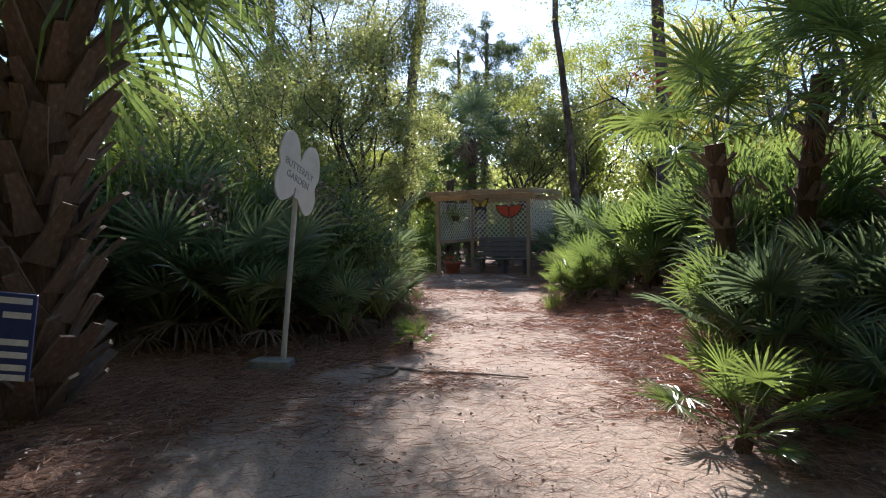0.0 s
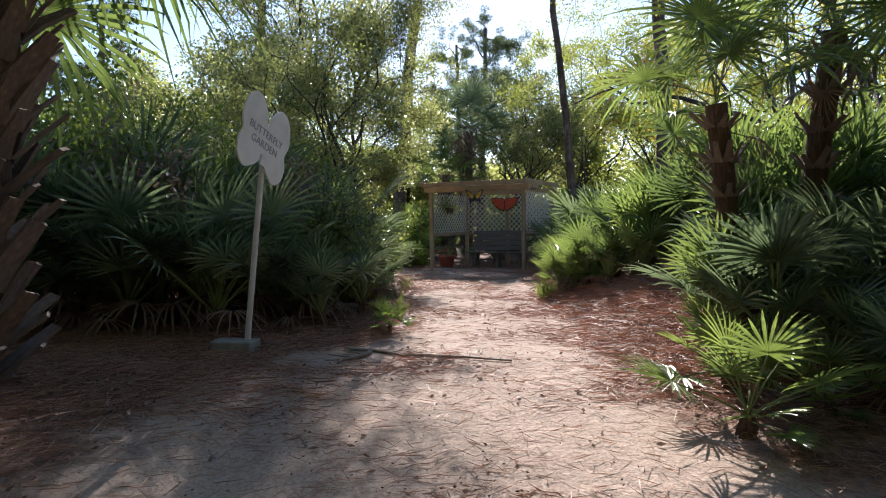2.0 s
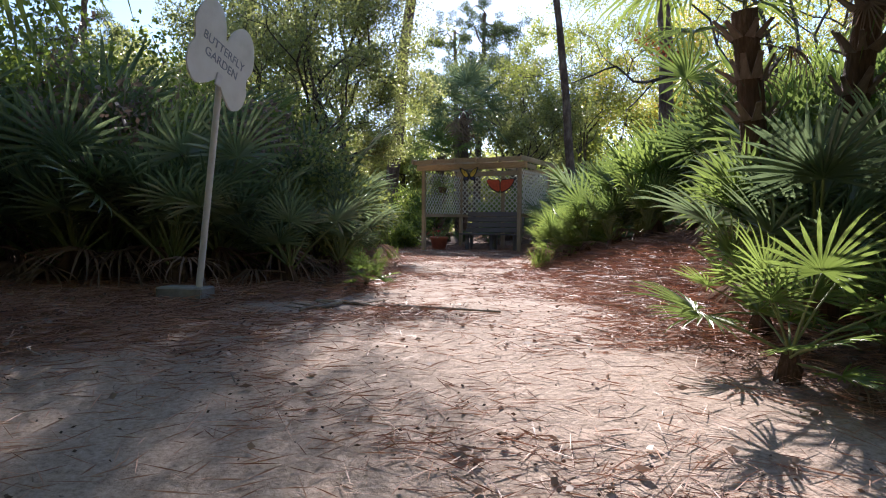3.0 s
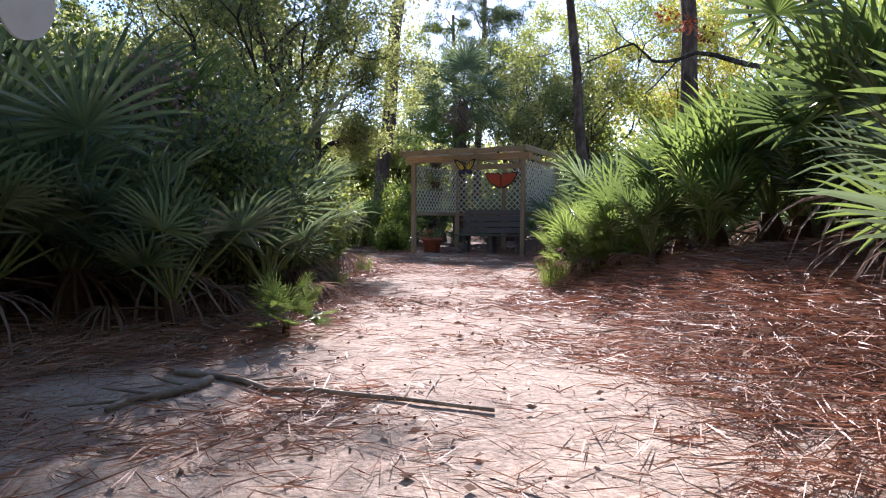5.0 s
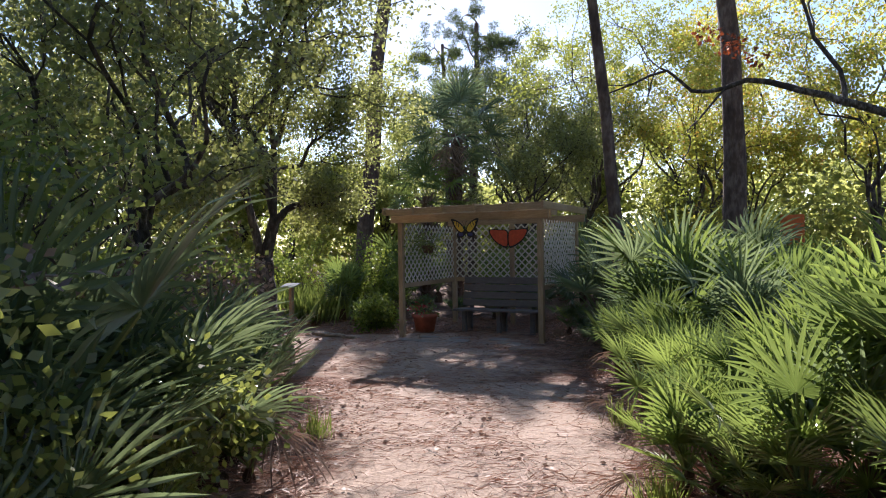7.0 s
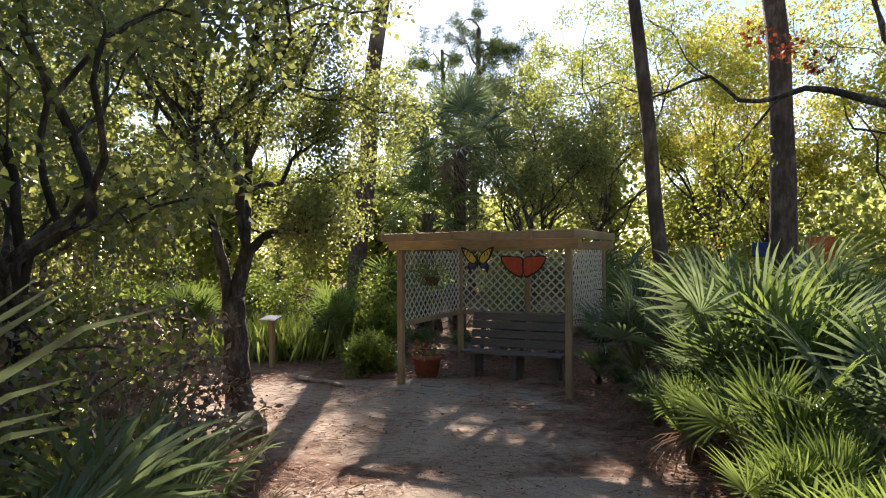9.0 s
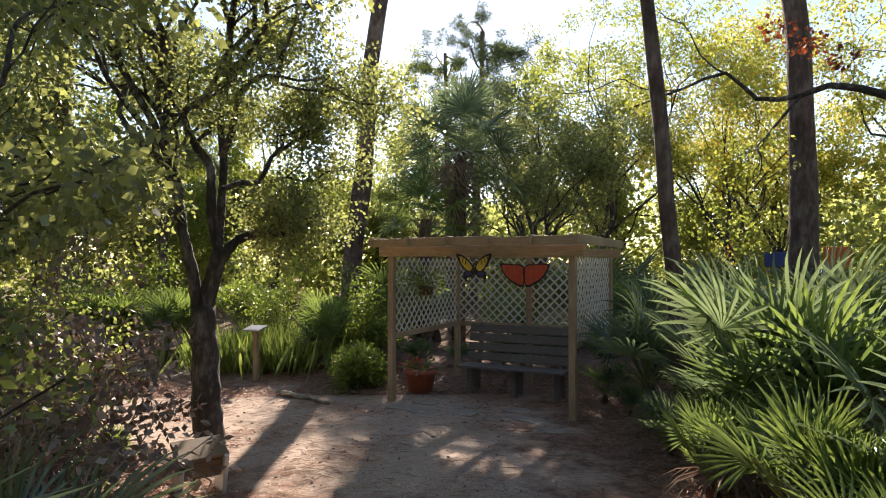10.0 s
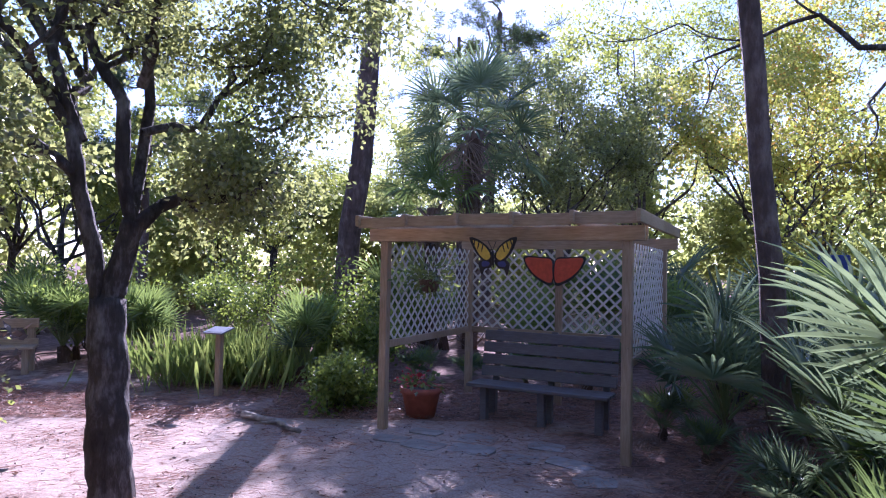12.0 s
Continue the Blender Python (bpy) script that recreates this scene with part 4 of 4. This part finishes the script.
# the live oak with a forked stem beside the trail
broadleaf("live_oak", -2.1, -2.6, [((-0.3, 0.05, 2.9), (-1.5, 0.5, 7.2), 0.05, 0.02, True), ((0.1, 0.1, 2.25), (0.0, 1.2, 8.2), 0.055, 0.02, True), ((-0.3, 0.05, 2.9), (-0.9, -0.6, 7.6), 0.05, 0.02, True), ((0.06, 0, -0.2), (-0.06, 0.1, 1.6), 0.18, 0.14, False), ((-0.08, 0.1, 1.3), (-0.36, 0.0, 3.0), 0.075, 0.055, False), ((-0.06, 0.1, 1.55), (0.12, 0.1, 2.25), 0.105, 0.085, False),
          ((0.12, 0.1, 2.2), (0.1, 0.3, 4.6), 0.065, 0.03, True), ((0.12, 0.1, 2.2), (1.25, 0.3, 2.75), 0.07, 0.025, True), ((-0.3, 0.0, 2.6), (-1.9, -0.9, 3.4), 0.05, 0.02, True), ((-0.36, 0.0, 3.0), (-0.7, 0.9, 5.4), 0.055, 0.02, True),
          ((0.1, 0.2, 3.4), (1.15, -0.8, 4.7), 0.045, 0.018, True), ((-0.36, 0, 3.0), (-0.8, -1.9, 4.3), 0.045, 0.018, True), ((0.1, 0.3, 4.2), (0.3, 1.0, 6.4), 0.04, 0.018, True),
          ((0.1, 0.3, 4.4), (0.7, 0.3, 7.8), 0.045, 0.016, True), ((-0.7, 0.6, 4.8), (-1.3, 0.3, 7.9), 0.045, 0.016, True), ((0.1, 0.3, 4.4), (1.2, -0.3, 6.9), 0.045, 0.016, True), ((-0.7, 0.6, 4.8), (-2.6, 0.5, 7.0), 0.045, 0.016, True), ((0.12, 0.2, 3.0), (1.1, 1.2, 3.9), 0.04, 0.018, True), ((-0.4, 0, 3.2), (-2.2, 0.6, 4.8), 0.04, 0.018, True), ((0.1, 0.3, 4.3), (0.9, -0.8, 6.2), 0.035, 0.016, True), ((-0.5, 0.4, 4.4), (-1.6, -0.6, 6.0), 0.035, 0.016, True)],
          "live oak with a dark forked trunk beside the trail", M_OAK_LEAF, 11, 820, 0.062, 0.02, (0.28, 0.56), 2, 4)
# a small oak close to the trail, and oaks further left
broadleaf("live_oak", -2.2, -7.3, [((0, 0, -0.2), (0.1, 0.1, 1.6), 0.06, 0.045, False), ((0.1, 0.1, 1.6), (0.15, 0.0, 4.0), 0.045, 0.015, True), ((0.1, 0.1, 1.4), (0.8, -0.5, 3.0), 0.03, 0.012, True), ((0.1, 0.1, 1.5), (-0.8, -0.3, 3.3), 0.03, 0.012, True),
          ((0.1, 0.1, 1.8), (0.7, 0.7, 3.6), 0.03, 0.012, True), ((0.1, 0.1, 2.0), (0.4, -0.9, 3.9), 0.03, 0.012, True), ((0.1, 0.1, 1.5), (-0.5, 0.8, 3.2), 0.03, 0.012, True)],
          "young live oak with loose glossy leaves close to the trail", M_OAK_LEAF, 16, 700, 0.072, 0.022, (0.22, 0.4), 2, 3)
broadleaf("live_oak", -4.8, -3.0, [((0, 0, -0.2), (0.1, 0.1, 1.6), 0.1, 0.08, False), ((0.1, 0.1, 1.6), (-0.3, 0.3, 4.3), 0.06, 0.025, True), ((0.1, 0.1, 1.6), (1.3, -0.6, 3.6), 0.05, 0.02, True), ((0.0, 0.1, 1.6), (-1.4, -0.7, 3.3), 0.05, 0.02, True), ((0.1, 0.1, 1.6), (0.6, 1.1, 4.0), 0.05, 0.02, True), ((0.1, 0.1, 1.6), (0.4, -1.5, 3.6), 0.05, 0.02, True)],
          "live oak with dense small leaves in the thicket", M_OAK_LEAF, 12, 480, 0.08, 0.025, (0.35, 0.65), 2, 3)
broadleaf("live_oak", -5.5, 18.5, [((0, 0, -0.2), (0.2, 0, 2.6), 0.18, 0.14, False), ((0.2, 0, 2.6), (-0.6, 0.5, 7.4), 0.1, 0.04, True), ((0.2, 0, 2.5), (2.4, -0.6, 5.6), 0.08, 0.03, True), ((0.2, 0, 2.5), (-2.4, 0.2, 5.8), 0.08, 0.03, True), ((0.1, 0, 3), (0.5, 1, 7), 0.08, 0.03, True), ((0.1, 0, 2.4), (1.6, -1.4, 3.9), 0.06, 0.02, True), ((0.1, 0, 2.4), (-1.6, -1.4, 3.9), 0.06, 0.02, True)],
          "live oak with a spreading crown behind the clearing", M_LIME_LEAF, 13, 330, 0.11, 0.036, (0.5, 0.95), 2, 3)


def tall_pine(x, y, tall, radius, seed, label, lean=(0, 0), from_z=0.62, limbs=16, reach=2.4):
    rng = random.Random(seed)
    t = holder("slash_pine", pose(x, y, height(x, y)), label, "pine", "slash pines")
    v, f, tips = [], [], []
    n = 14
    pts = [Vector((lean[0] * s, lean[1] * s, -0.2 + (tall + 0.2) * s)) + Vector((rng.gauss(0, 0.02), rng.gauss(0, 0.02), 0)) * (tall / 10) for s in [i / (n - 1) for i in range(n)]]
    tube(v, f, pts, [radius * (1 - 0.62 * i / (n - 1)) for i in range(n)], 12, 0.07, rng)
    for i in range(limbs):
        s = from_z + (1 - from_z) * (i + rng.random()) / limbs
        k = min(n - 2, int(s * (n - 1)))
        p = pts[k].lerp(pts[k + 1], s * (n - 1) - k)
        w = rng.uniform(0, 2 * math.pi)
        ln = reach * (1.15 - 0.6 * s) * rng.uniform(0.6, 1.1)
        q = p + Vector((math.cos(w) * ln, math.sin(w) * ln, ln * rng.uniform(-0.1, 0.45)))
        grow(v, f, rng, p, q, radius * 0.2, 0.015, 1, tips, 3, 0.7, 0.8, 6)
    part("trunk", mesh("trunk", v, f, M_PINE_BARK, smooth=True), t)
    g = np.random.default_rng(seed)
    cs, ws, ss, dd = [], [], [], []
    for p in tips:
        c, w, a, d = leaf_cloud(g, tuple(p), (0.3, 0.3, 0.22), 170, 0.24, 0.009, -0.1)
        cs.append(c * 0.6 + np.array(p) * 0.4), ws.append(w), ss.append(a), dd.append(d)
    vv, ff = blades(np.concatenate(cs), np.concatenate(ws), np.concatenate(ss), np.concatenate(dd), rng=g, fold=0.0)
    part("crown", blade_mesh("crown", vv, ff, M_NEEDLE), t)


tall_pine(3.95, -2.0, 13.0, 0.125, 31, "slender dark slash pine trunk beside the shelter", (-1.1, 0.2), 0.72)
tall_pine(7.5, 0.6, 16.0, 0.27, 32, "thick slash pine with scaly grey-brown bark", (-0.6, 0.2), 0.75)
tall_pine(-1.25, 5.9, 19.0, 0.27, 33, "thick slash pine trunk behind the shelter", (1.9, 0.5), 0.78)
# added pine, trunk mostly hidden: its crown shades the left foreground
tall_pine(-5.0, -0.6, 14.0, 0.17, 38, "slash pine rising out of the thicket, added to shade the left foreground", (0.6, 0), 0.64, 24, 2.8)
tall_pine(3.4, 17.5, 12.5, 0.24, 34, "far slash pine with bare twisted limbs against the sky", (0.5, 0), 0.5, 20, 3.0)
tall_pine(2.6, 19.0, 12.0, 0.2, 35, "far slash pine with bare twisted limbs against the sky", (-0.3, 0), 0.5, 16, 2.6)
tall_pine(-8.0, 12.0, 10.0, 0.18, 36, "far slash pine above the thicket", (0.2, 0), 0.5, 16, 2.2)
tall_pine(-10.5, 2.0, 9.5, 0.16, 37, "far slash pine above the thicket", (0.2, 0), 0.45, 16, 2.0)

# yellowing broadleaf trees to the right, darker oaks behind the shelter
def spread_tree(x, y, tall, mat, seed, label, stem=0.16, leaf=0.11, per=300, blob=(0.4, 0.8), reach=0.34, low=0.3, name="broadleaf_tree"):
    rng = random.Random(seed * 7)
    limbs = [((0, 0, -0.2), (0.1, 0, tall * low), stem, stem * 0.8, False)]
    for i in range(6):
        w = 2 * math.pi * i / 6 + rng.uniform(-0.4, 0.4)
        r = tall * reach * rng.uniform(0.6, 1.1)
        limbs.append(((0.1, 0, tall * low * rng.uniform(0.8, 1.0)), (r * math.cos(w), r * math.sin(w), tall * rng.uniform(0.55, 0.95)), stem * 0.42, 0.02, True))
    limbs.append(((0.1, 0, tall * low), (0.2, 0.1, tall), stem * 0.5, 0.02, True))
    broadleaf(name, x, y, limbs, label, mat, seed, per, leaf, leaf * 0.35, blob, 2, 3)


spread_tree(12.5, 12.5, 8.0, M_GOLD_LEAF, 41, "yellow-gold autumn tree behind the palmettos", leaf=0.13)
spread_tree(16.5, 8.0, 8.5, M_GOLD_LEAF, 42, "yellow-gold autumn tree behind the palmettos", leaf=0.13)
spread_tree(16.0, 15.0, 9.0, M_GOLD_LEAF, 55, "yellow-gold autumn tree behind the palmettos", leaf=0.14)
spread_tree(4.7, 10.8, 6.8, M_OAK_LEAF, 47, "live oak shading the shelter from behind", stem=0.15, leaf=0.12, per=330, name="live_oak")
spread_tree(8.6, 15.5, 11.0, M_LIME_LEAF, 43, "light green broadleaf tree behind the shelter", leaf=0.13)
spread_tree(5.6, 15.5, 7.2, M_OAK_LEAF, 44, "dark live oak behind the shelter", leaf=0.12, name="live_oak")
spread_tree(11.5, 22.0, 9.5, M_FAR_LEAF, 45, "green tree in the far woods", leaf=0.18)
crossing = broadleaf("broadleaf_tree", 9.6, -2.2, [((0, 0, -0.2), (-0.1, 0.2, 3.9), 0.14, 0.11, False), ((-0.1, 0.2, 3.7), (-2.3, 1.3, 4.75), 0.085, 0.06, False), ((-2.3, 1.3, 4.75), (-5.2, 3.2, 4.9), 0.06, 0.015, True), ((-0.1, 0.2, 3.9), (-1.6, 0.6, 8.5), 0.08, 0.02, True),
          ((-0.1, 0.2, 3.9), (1.6, 0.8, 7.5), 0.08, 0.02, True), ((-0.1, 0.2, 3.5), (0.6, -1.8, 7.0), 0.07, 0.02, True), ((-1.2, 0.8, 4.3), (-2.6, 1.6, 7.6), 0.05, 0.015, True), ((-0.1, 0.2, 3.9), (0.4, 1.6, 8.6), 0.07, 0.02, True)],
          "thin yellow-green tree with long bare crossing limbs", M_LIME_LEAF, 46, 300, 0.07, 0.023, (0.3, 0.65), 2, 3)
for k, (at, r) in enumerate((((-2.9, 1.7, 5.6), 0.34), ((-3.3, 1.9, 5.9), 0.26), ((-2.4, 1.5, 5.3), 0.24))):
    part("foliage", crown_mesh("foliage", [((0, 0, 0), r)], 700, 0.12, 0.035, M_RED_LEAF, 5 + k), crossing, Matrix.Translation(at), "rust-red dead leaves")
spread_tree(8.5, -6.5, 9.0, M_LIME_LEAF, 47, "thin yellow-green tree with bare crossing limbs", leaf=0.075, per=280, low=0.3)
spread_tree(-1.0, 22.0, 7.2, M_FAR_LEAF, 48, "green tree in the far woods", leaf=0.18)
spread_tree(-8.5, 21.0, 7.5, M_LIME_LEAF, 49, "light green tree beside the side trail", leaf=0.18)
spread_tree(-11.0, 13.0, 6.5, M_LIME_LEAF, 50, "light green tree beside the side trail", leaf=0.15)
spread_tree(-15.0, 17.0, 8.0, M_FAR_LEAF, 51, "green tree in the far woods", leaf=0.2)
spread_tree(-8.5, 2.5, 5.0, M_OAK_LEAF, 52, "dark live oak in the thicket", leaf=0.12, name="live_oak")


# unseen oaks added around the start to cut sky light on the foreground
for i, (x, y, tall) in enumerate(((-8.0, -16.5, 8.0), (-5.5, -23.5, 8.5), (0.5, -25.5, 9.0), (6.0, -24.0, 8.5), (9.0, -17.5, 8.0))):
    spread_tree(x, y, tall, M_OAK_LEAF, 60 + i, "unseen live oak added round the start of the trail to cut sky light", leaf=0.2, per=260, blob=(0.7, 1.2), name="live_oak")


def far_woods():
    """The closed edge of the woods all round."""
    rng = np.random.default_rng(77)
    cs, ws, ss, dd = [], [], [], []
    for i in range(520):
        a = rng.uniform(0, 2 * math.pi)
        r = rng.uniform(24, 40)
        x, y = r * math.sin(a) + 1, r * math.cos(a) - 4
        for k in range(4):
            z = rng.uniform(0.2, 1.0) ** 1.4 * 6.0
            c, w, s, d = leaf_cloud(rng, (x + rng.normal() * 1.2, y + rng.normal() * 1.2, z), (1.5, 1.5, 1.1), 120, 0.38, 0.14)
            cs.append(c), ws.append(w), ss.append(s), dd.append(d)
    v, f = blades(np.concatenate(cs), np.concatenate(ws), np.concatenate(ss), np.concatenate(dd), rng=rng, fold=0.2)
    tagged(new("far_woods", blade_mesh("far_woods", v, f, M_FAR_LEAF)), "green woods closing the clearing all round", "woods", kind="stuff")


far_woods()


# ---- shrubs and undergrowth ----
def shrub(x, y, tall, wide, seed, mat, label, leaf=0.09, per=260, stems=9):
    rng = random.Random(seed)
    s = holder("shrub", pose(x, y, height(x, y)), label, "shrub", "thicket shrubs")
    v, f, tips = [], [], []
    for i in range(stems):
        w = rng.uniform(0, 2 * math.pi)
        r = wide * rng.uniform(0.2, 1)
        q = (r * math.cos(w), r * math.sin(w), tall * rng.uniform(0.45, 1.0))
        grow(v, f, rng, (0.1 * math.cos(w), 0.1 * math.sin(w), -0.1), q, 0.02, 0.006, 1, tips, 3, 0.6, 0.8, 5)
    part("branchwork", mesh("branchwork", v, f, M_OAK_BARK), s)
    part("foliage", crown_mesh("foliage", [(tuple(p), rng.uniform(0.2, 0.42)) for p in tips], per, leaf, leaf * 0.34, mat, seed), s)


L_SHRUB = "dense dark green broadleaf shrub in the thicket"
L_SHRUB2 = "yellow-green sunlit broadleaf shrub in the thicket"
for i, (x, y, tall, wide, mat) in enumerate(((-3.4, -9.2, 2.3, 0.9, 1), (-4.9, -9.6, 2.5, 0.9, 1), (-2.6, -8.6, 2.0, 0.8, 0), (-6.2, -9.8, 2.5, 0.9, 1), (-4.2, -10.1, 2.4, 0.8, 1), (-5.6, -10.2, 2.5, 0.8, 1), (-1.45, -9.3, 0.9, 0.3, 0), (-1.7, -10.4, 1.1, 0.35, 0), (-3.0, -6.2, 1.9, 0.8, 0), (-3.6, -7.4, 2.2, 1.0, 0),
                                                (-6.4, -8.8, 2.8, 1.2, 1), (-5.2, -6.5, 2.4, 1.1, 0), (-2.3, -10.6, 0.9, 0.35, 0), (-1.9, -8.0, 0.9, 0.4, 0), (-2.9, -9.4, 1.6, 0.5, 1), (-3.5, -3.5, 1.6, 0.8, 0), (-3.6, -4.6, 1.2, 0.5, 0),
                                                (4.6, -11.0, 1.8, 0.9, 0), (6.2, -12.6, 2.0, 1.0, 1), (-0.55, 0.8, 0.42, 0.3, 1), (-0.75, 3.2, 1.5, 0.7, 1), (-4.8, -8.2, 2.5, 1.0, 0), (4.9, 0.9, 1.0, 0.6, 0),
                                                (-6.0, 5.5, 1.5, 0.9, 1), (-3.0, 6.0, 1.6, 0.9, 1), (6.5, -9.5, 2.4, 1.1, 1))):
    shrub(x, y, tall, wide, 300 + i, M_SHRUB_LEAF if mat == 0 else M_BRIGHT_SHRUB, L_SHRUB2 if mat else L_SHRUB, 0.08 if mat else 0.058, 520 if mat else 850)


def dry_brush(x, y, tall, wide, seed):
    """A tangle of bare grey stems with a few brown leaves left on it."""
    rng = random.Random(seed)
    b = holder("dry_brush", pose(x, y, height(x, y)), "tangle of dry brown twigs and dead leaves under the oaks", "brush", "dry brush")
    v, f, tips = [], [], []
    for i in range(11):
        w = rng.uniform(0, 2 * math.pi)
        r = wide * rng.uniform(0.3, 1.1)
        grow(v, f, rng, (0.15 * math.cos(w), 0.15 * math.sin(w), -0.1), (r * math.cos(w), r * math.sin(w), tall * rng.uniform(0.4, 1.0)), 0.016, 0.005, 2, tips, 3, 0.6, 0.9, 5)
    part("branchwork", mesh("branchwork", v, f, M_TWIG), b)
    part("foliage", crown_mesh("foliage", [(tuple(p), rng.uniform(0.1, 0.22)) for p in tips], 200, 0.08, 0.022, M_DRY_LEAF, seed), b, None, "dead brown leaves")


for i, (x, y, tall, wide) in enumerate(((-2.35, -5.6, 1.2, 0.6), (-2.9, -4.7, 1.3, 0.6), (-1.95, -6.6, 1.0, 0.5), (-3.3, -5.5, 1.6, 0.7), (-2.2, -7.9, 1.2, 0.5), (-3.7, -10.7, 1.7, 0.6), (-2.5, -10.1, 1.4, 0.5))):
    dry_brush(x, y, tall, wide, 420 + i)


def iris_bed():
    rng = np.random.default_rng(9)
    n = 1200
    x, y = rng.normal(-2.6, 0.75, n), rng.normal(3.0, 0.55, n)
    z = np.array([height(a, b) for a, b in zip(x, y)])
    way = np.stack([rng.normal(0, 0.35, n), rng.normal(0, 0.35, n), np.ones(n)], 1)
    v, f = blades(np.stack([x, y, z], 1), way, rng.uniform(0.5, 1.05, n), rng.uniform(0.018, 0.038, n), rng=rng, fold=0.4)
    tagged(new("iris_bed", blade_mesh("iris_bed", v, f, M_REED)), "bright green strap-leaved plants behind the label board", "plants", kind="stuff")


iris_bed()


# ---- litter on the ground ----
def litter():
    rng = np.random.default_rng(15)
    def strew(name, count, size, width, mat, label, on_path, x0=-6.5, x1=6, y0=-18.5, y1=2.5):
        x, y = rng.uniform(x0, x1, count), rng.uniform(y0, y1, count)
        keep, z = [], []
        for a, b in zip(x, y):
            d = trodden(a, b)
            patch = noise.noise((a * 0.9, b * 0.9, 4.0))
            chance = 1.0 if d < 0.02 else on_path * (2.6 if patch > 0.22 else 0.9 if patch > 0.0 else 0.35) * (1.8 if d < 0.3 else 1)
            keep.append(rng.random() < chance)
            z.append(height(a, b) + 0.006 + rng.random() * (0.05 if d < 0 else 0.012))
        keep = np.array(keep)
        c = np.stack([x, y, np.array(z)], 1)[keep]
        k = len(c)
        w = rng.uniform(0, 2 * math.pi, k)
        way = np.stack([np.cos(w), np.sin(w), rng.normal(0, 0.1, k)], 1)
        v, f = blades(c, way, rng.uniform(0.6, 1.2, k) * size, rng.uniform(0.7, 1.2, k) * width, rng=rng, fold=0.2)
        tagged(new(name, blade_mesh(name, v, f, mat)), label, "litter", kind="stuff")
    strew("pine_needles", 210000, 0.2, 0.0022, M_DRY_NEEDLE, "reddish brown fallen pine needles over the ground", 0.75)
    strew("bank_needles", 34000, 0.26, 0.0034, M_DRY_NEEDLE, "thick reddish pine straw on the bank beside the trail", 0.3, 0.7, 4.0, -14.6, -8.2)
    strew("edge_needles", 14000, 0.24, 0.0034, M_DRY_NEEDLE, "reddish pine straw along the thicket edge", 0.2, -4.5, -0.4, -14.6, -11.2)
    strew("fallen_leaves", 30000, 0.055, 0.014, M_DRY_LEAF, "curled brown fallen leaves over the ground", 0.14)
    strew("bark_crumbs", 40000, 0.022, 0.006, M_CRUMB, "dark bark crumbs and cone scales over the ground", 0.5)
    strew("twigs", 1800, 0.4, 0.006, M_TWIG, "thin grey twigs scattered over the ground", 0.15)


litter()


def fallen_branch(x0, y0, x1, y1, radius, seed, label):
    rng = random.Random(seed)
    v, f = [], []
    pts = bend((x0, y0, height(x0, y0) + radius), (x1, y1, height(x1, y1) + radius), 9, 0.25, rng)
    pts = [Vector((p.x, p.y, height(p.x, p.y) + radius * 0.9)) for p in pts]
    tube(v, f, pts, [radius * (1 - 0.5 * i / 8) for i in range(9)], 7, 0.12, rng)
    for i in (2, 4, 6):
        q = pts[i] + Vector((rng.uniform(-0.25, 0.25), rng.uniform(-0.3, 0.1), 0.04))
        tube(v, f, [pts[i], q], [radius * 0.5, radius * 0.2], 5)
    tagged(new("fallen_branch", mesh("fallen_branch", v, f, M_TWIG, smooth=True)), label, "branch")


fallen_branch(-1.2, -12.8, 0.22, -13.4, 0.016, 1, "thin grey fallen branch lying across the sandy trail")
fallen_branch(-1.0, -12.93, -1.24, -13.38, 0.022, 2, "short mossy limb lying beside the fallen branch")
fallen_branch(-1.75, 0.3, -0.9, -0.55, 0.05, 3, "rotting grey log beside the side trail")


def fallen_frond(x, y, turn, size, seed):
    me = FANS_DRY[seed % 3]
    ob = new("fallen_frond", me)
    ob.matrix_basis = pose(x, y, height(x, y) + 0.05, 0, 0, turn) @ pose(0, 0, 0, -3, 6, 0) @ Matrix.Scale(size, 4)
    tagged(ob, "dry pale fan frond lying on the leaf litter", "frond", "fallen fronds")


for i, (x, y, turn, size) in enumerate(((-3.2, -12.6, 60, 0.75), (-2.85, -12.2, -40, 0.6), (-3.9, -12.9, 120, 0.7), (2.9, -14.9, 200, 0.7), (-1.0, -6.2, 100, 0.6))):
    fallen_frond(x, y, turn, size, i)


def grass_tuft(x, y, seed, tall):
    rng = np.random.default_rng(seed)
    n = 70
    c = np.stack([rng.normal(0, 0.05, n), rng.normal(0, 0.05, n), np.full(n, -0.02)], 1)
    way = np.stack([rng.normal(0, 0.35, n), rng.normal(0, 0.35, n), np.ones(n)], 1)
    v, f = blades(c, way, rng.uniform(0.5, 1.0, n) * tall, rng.uniform(0.004, 0.007, n), rng=rng, fold=0.3)
    ob = new("grass_tuft", blade_mesh("grass_tuft", v, f, M_REED))
    ob.matrix_basis = pose(x, y, height(x, y))
    tagged(ob, "small yellow-green grass tuft at the trail edge", "grass", "trail edge grass")


for i, (x, y, tall) in enumerate(((1.42, -9.2, 0.42), (1.55, -8.95, 0.35), (1.9, -7.3, 0.35), (-0.75, -7.2, 0.35), (-0.85, -9.3, 0.3))):
    grass_tuft(x, y, 900 + i, tall)
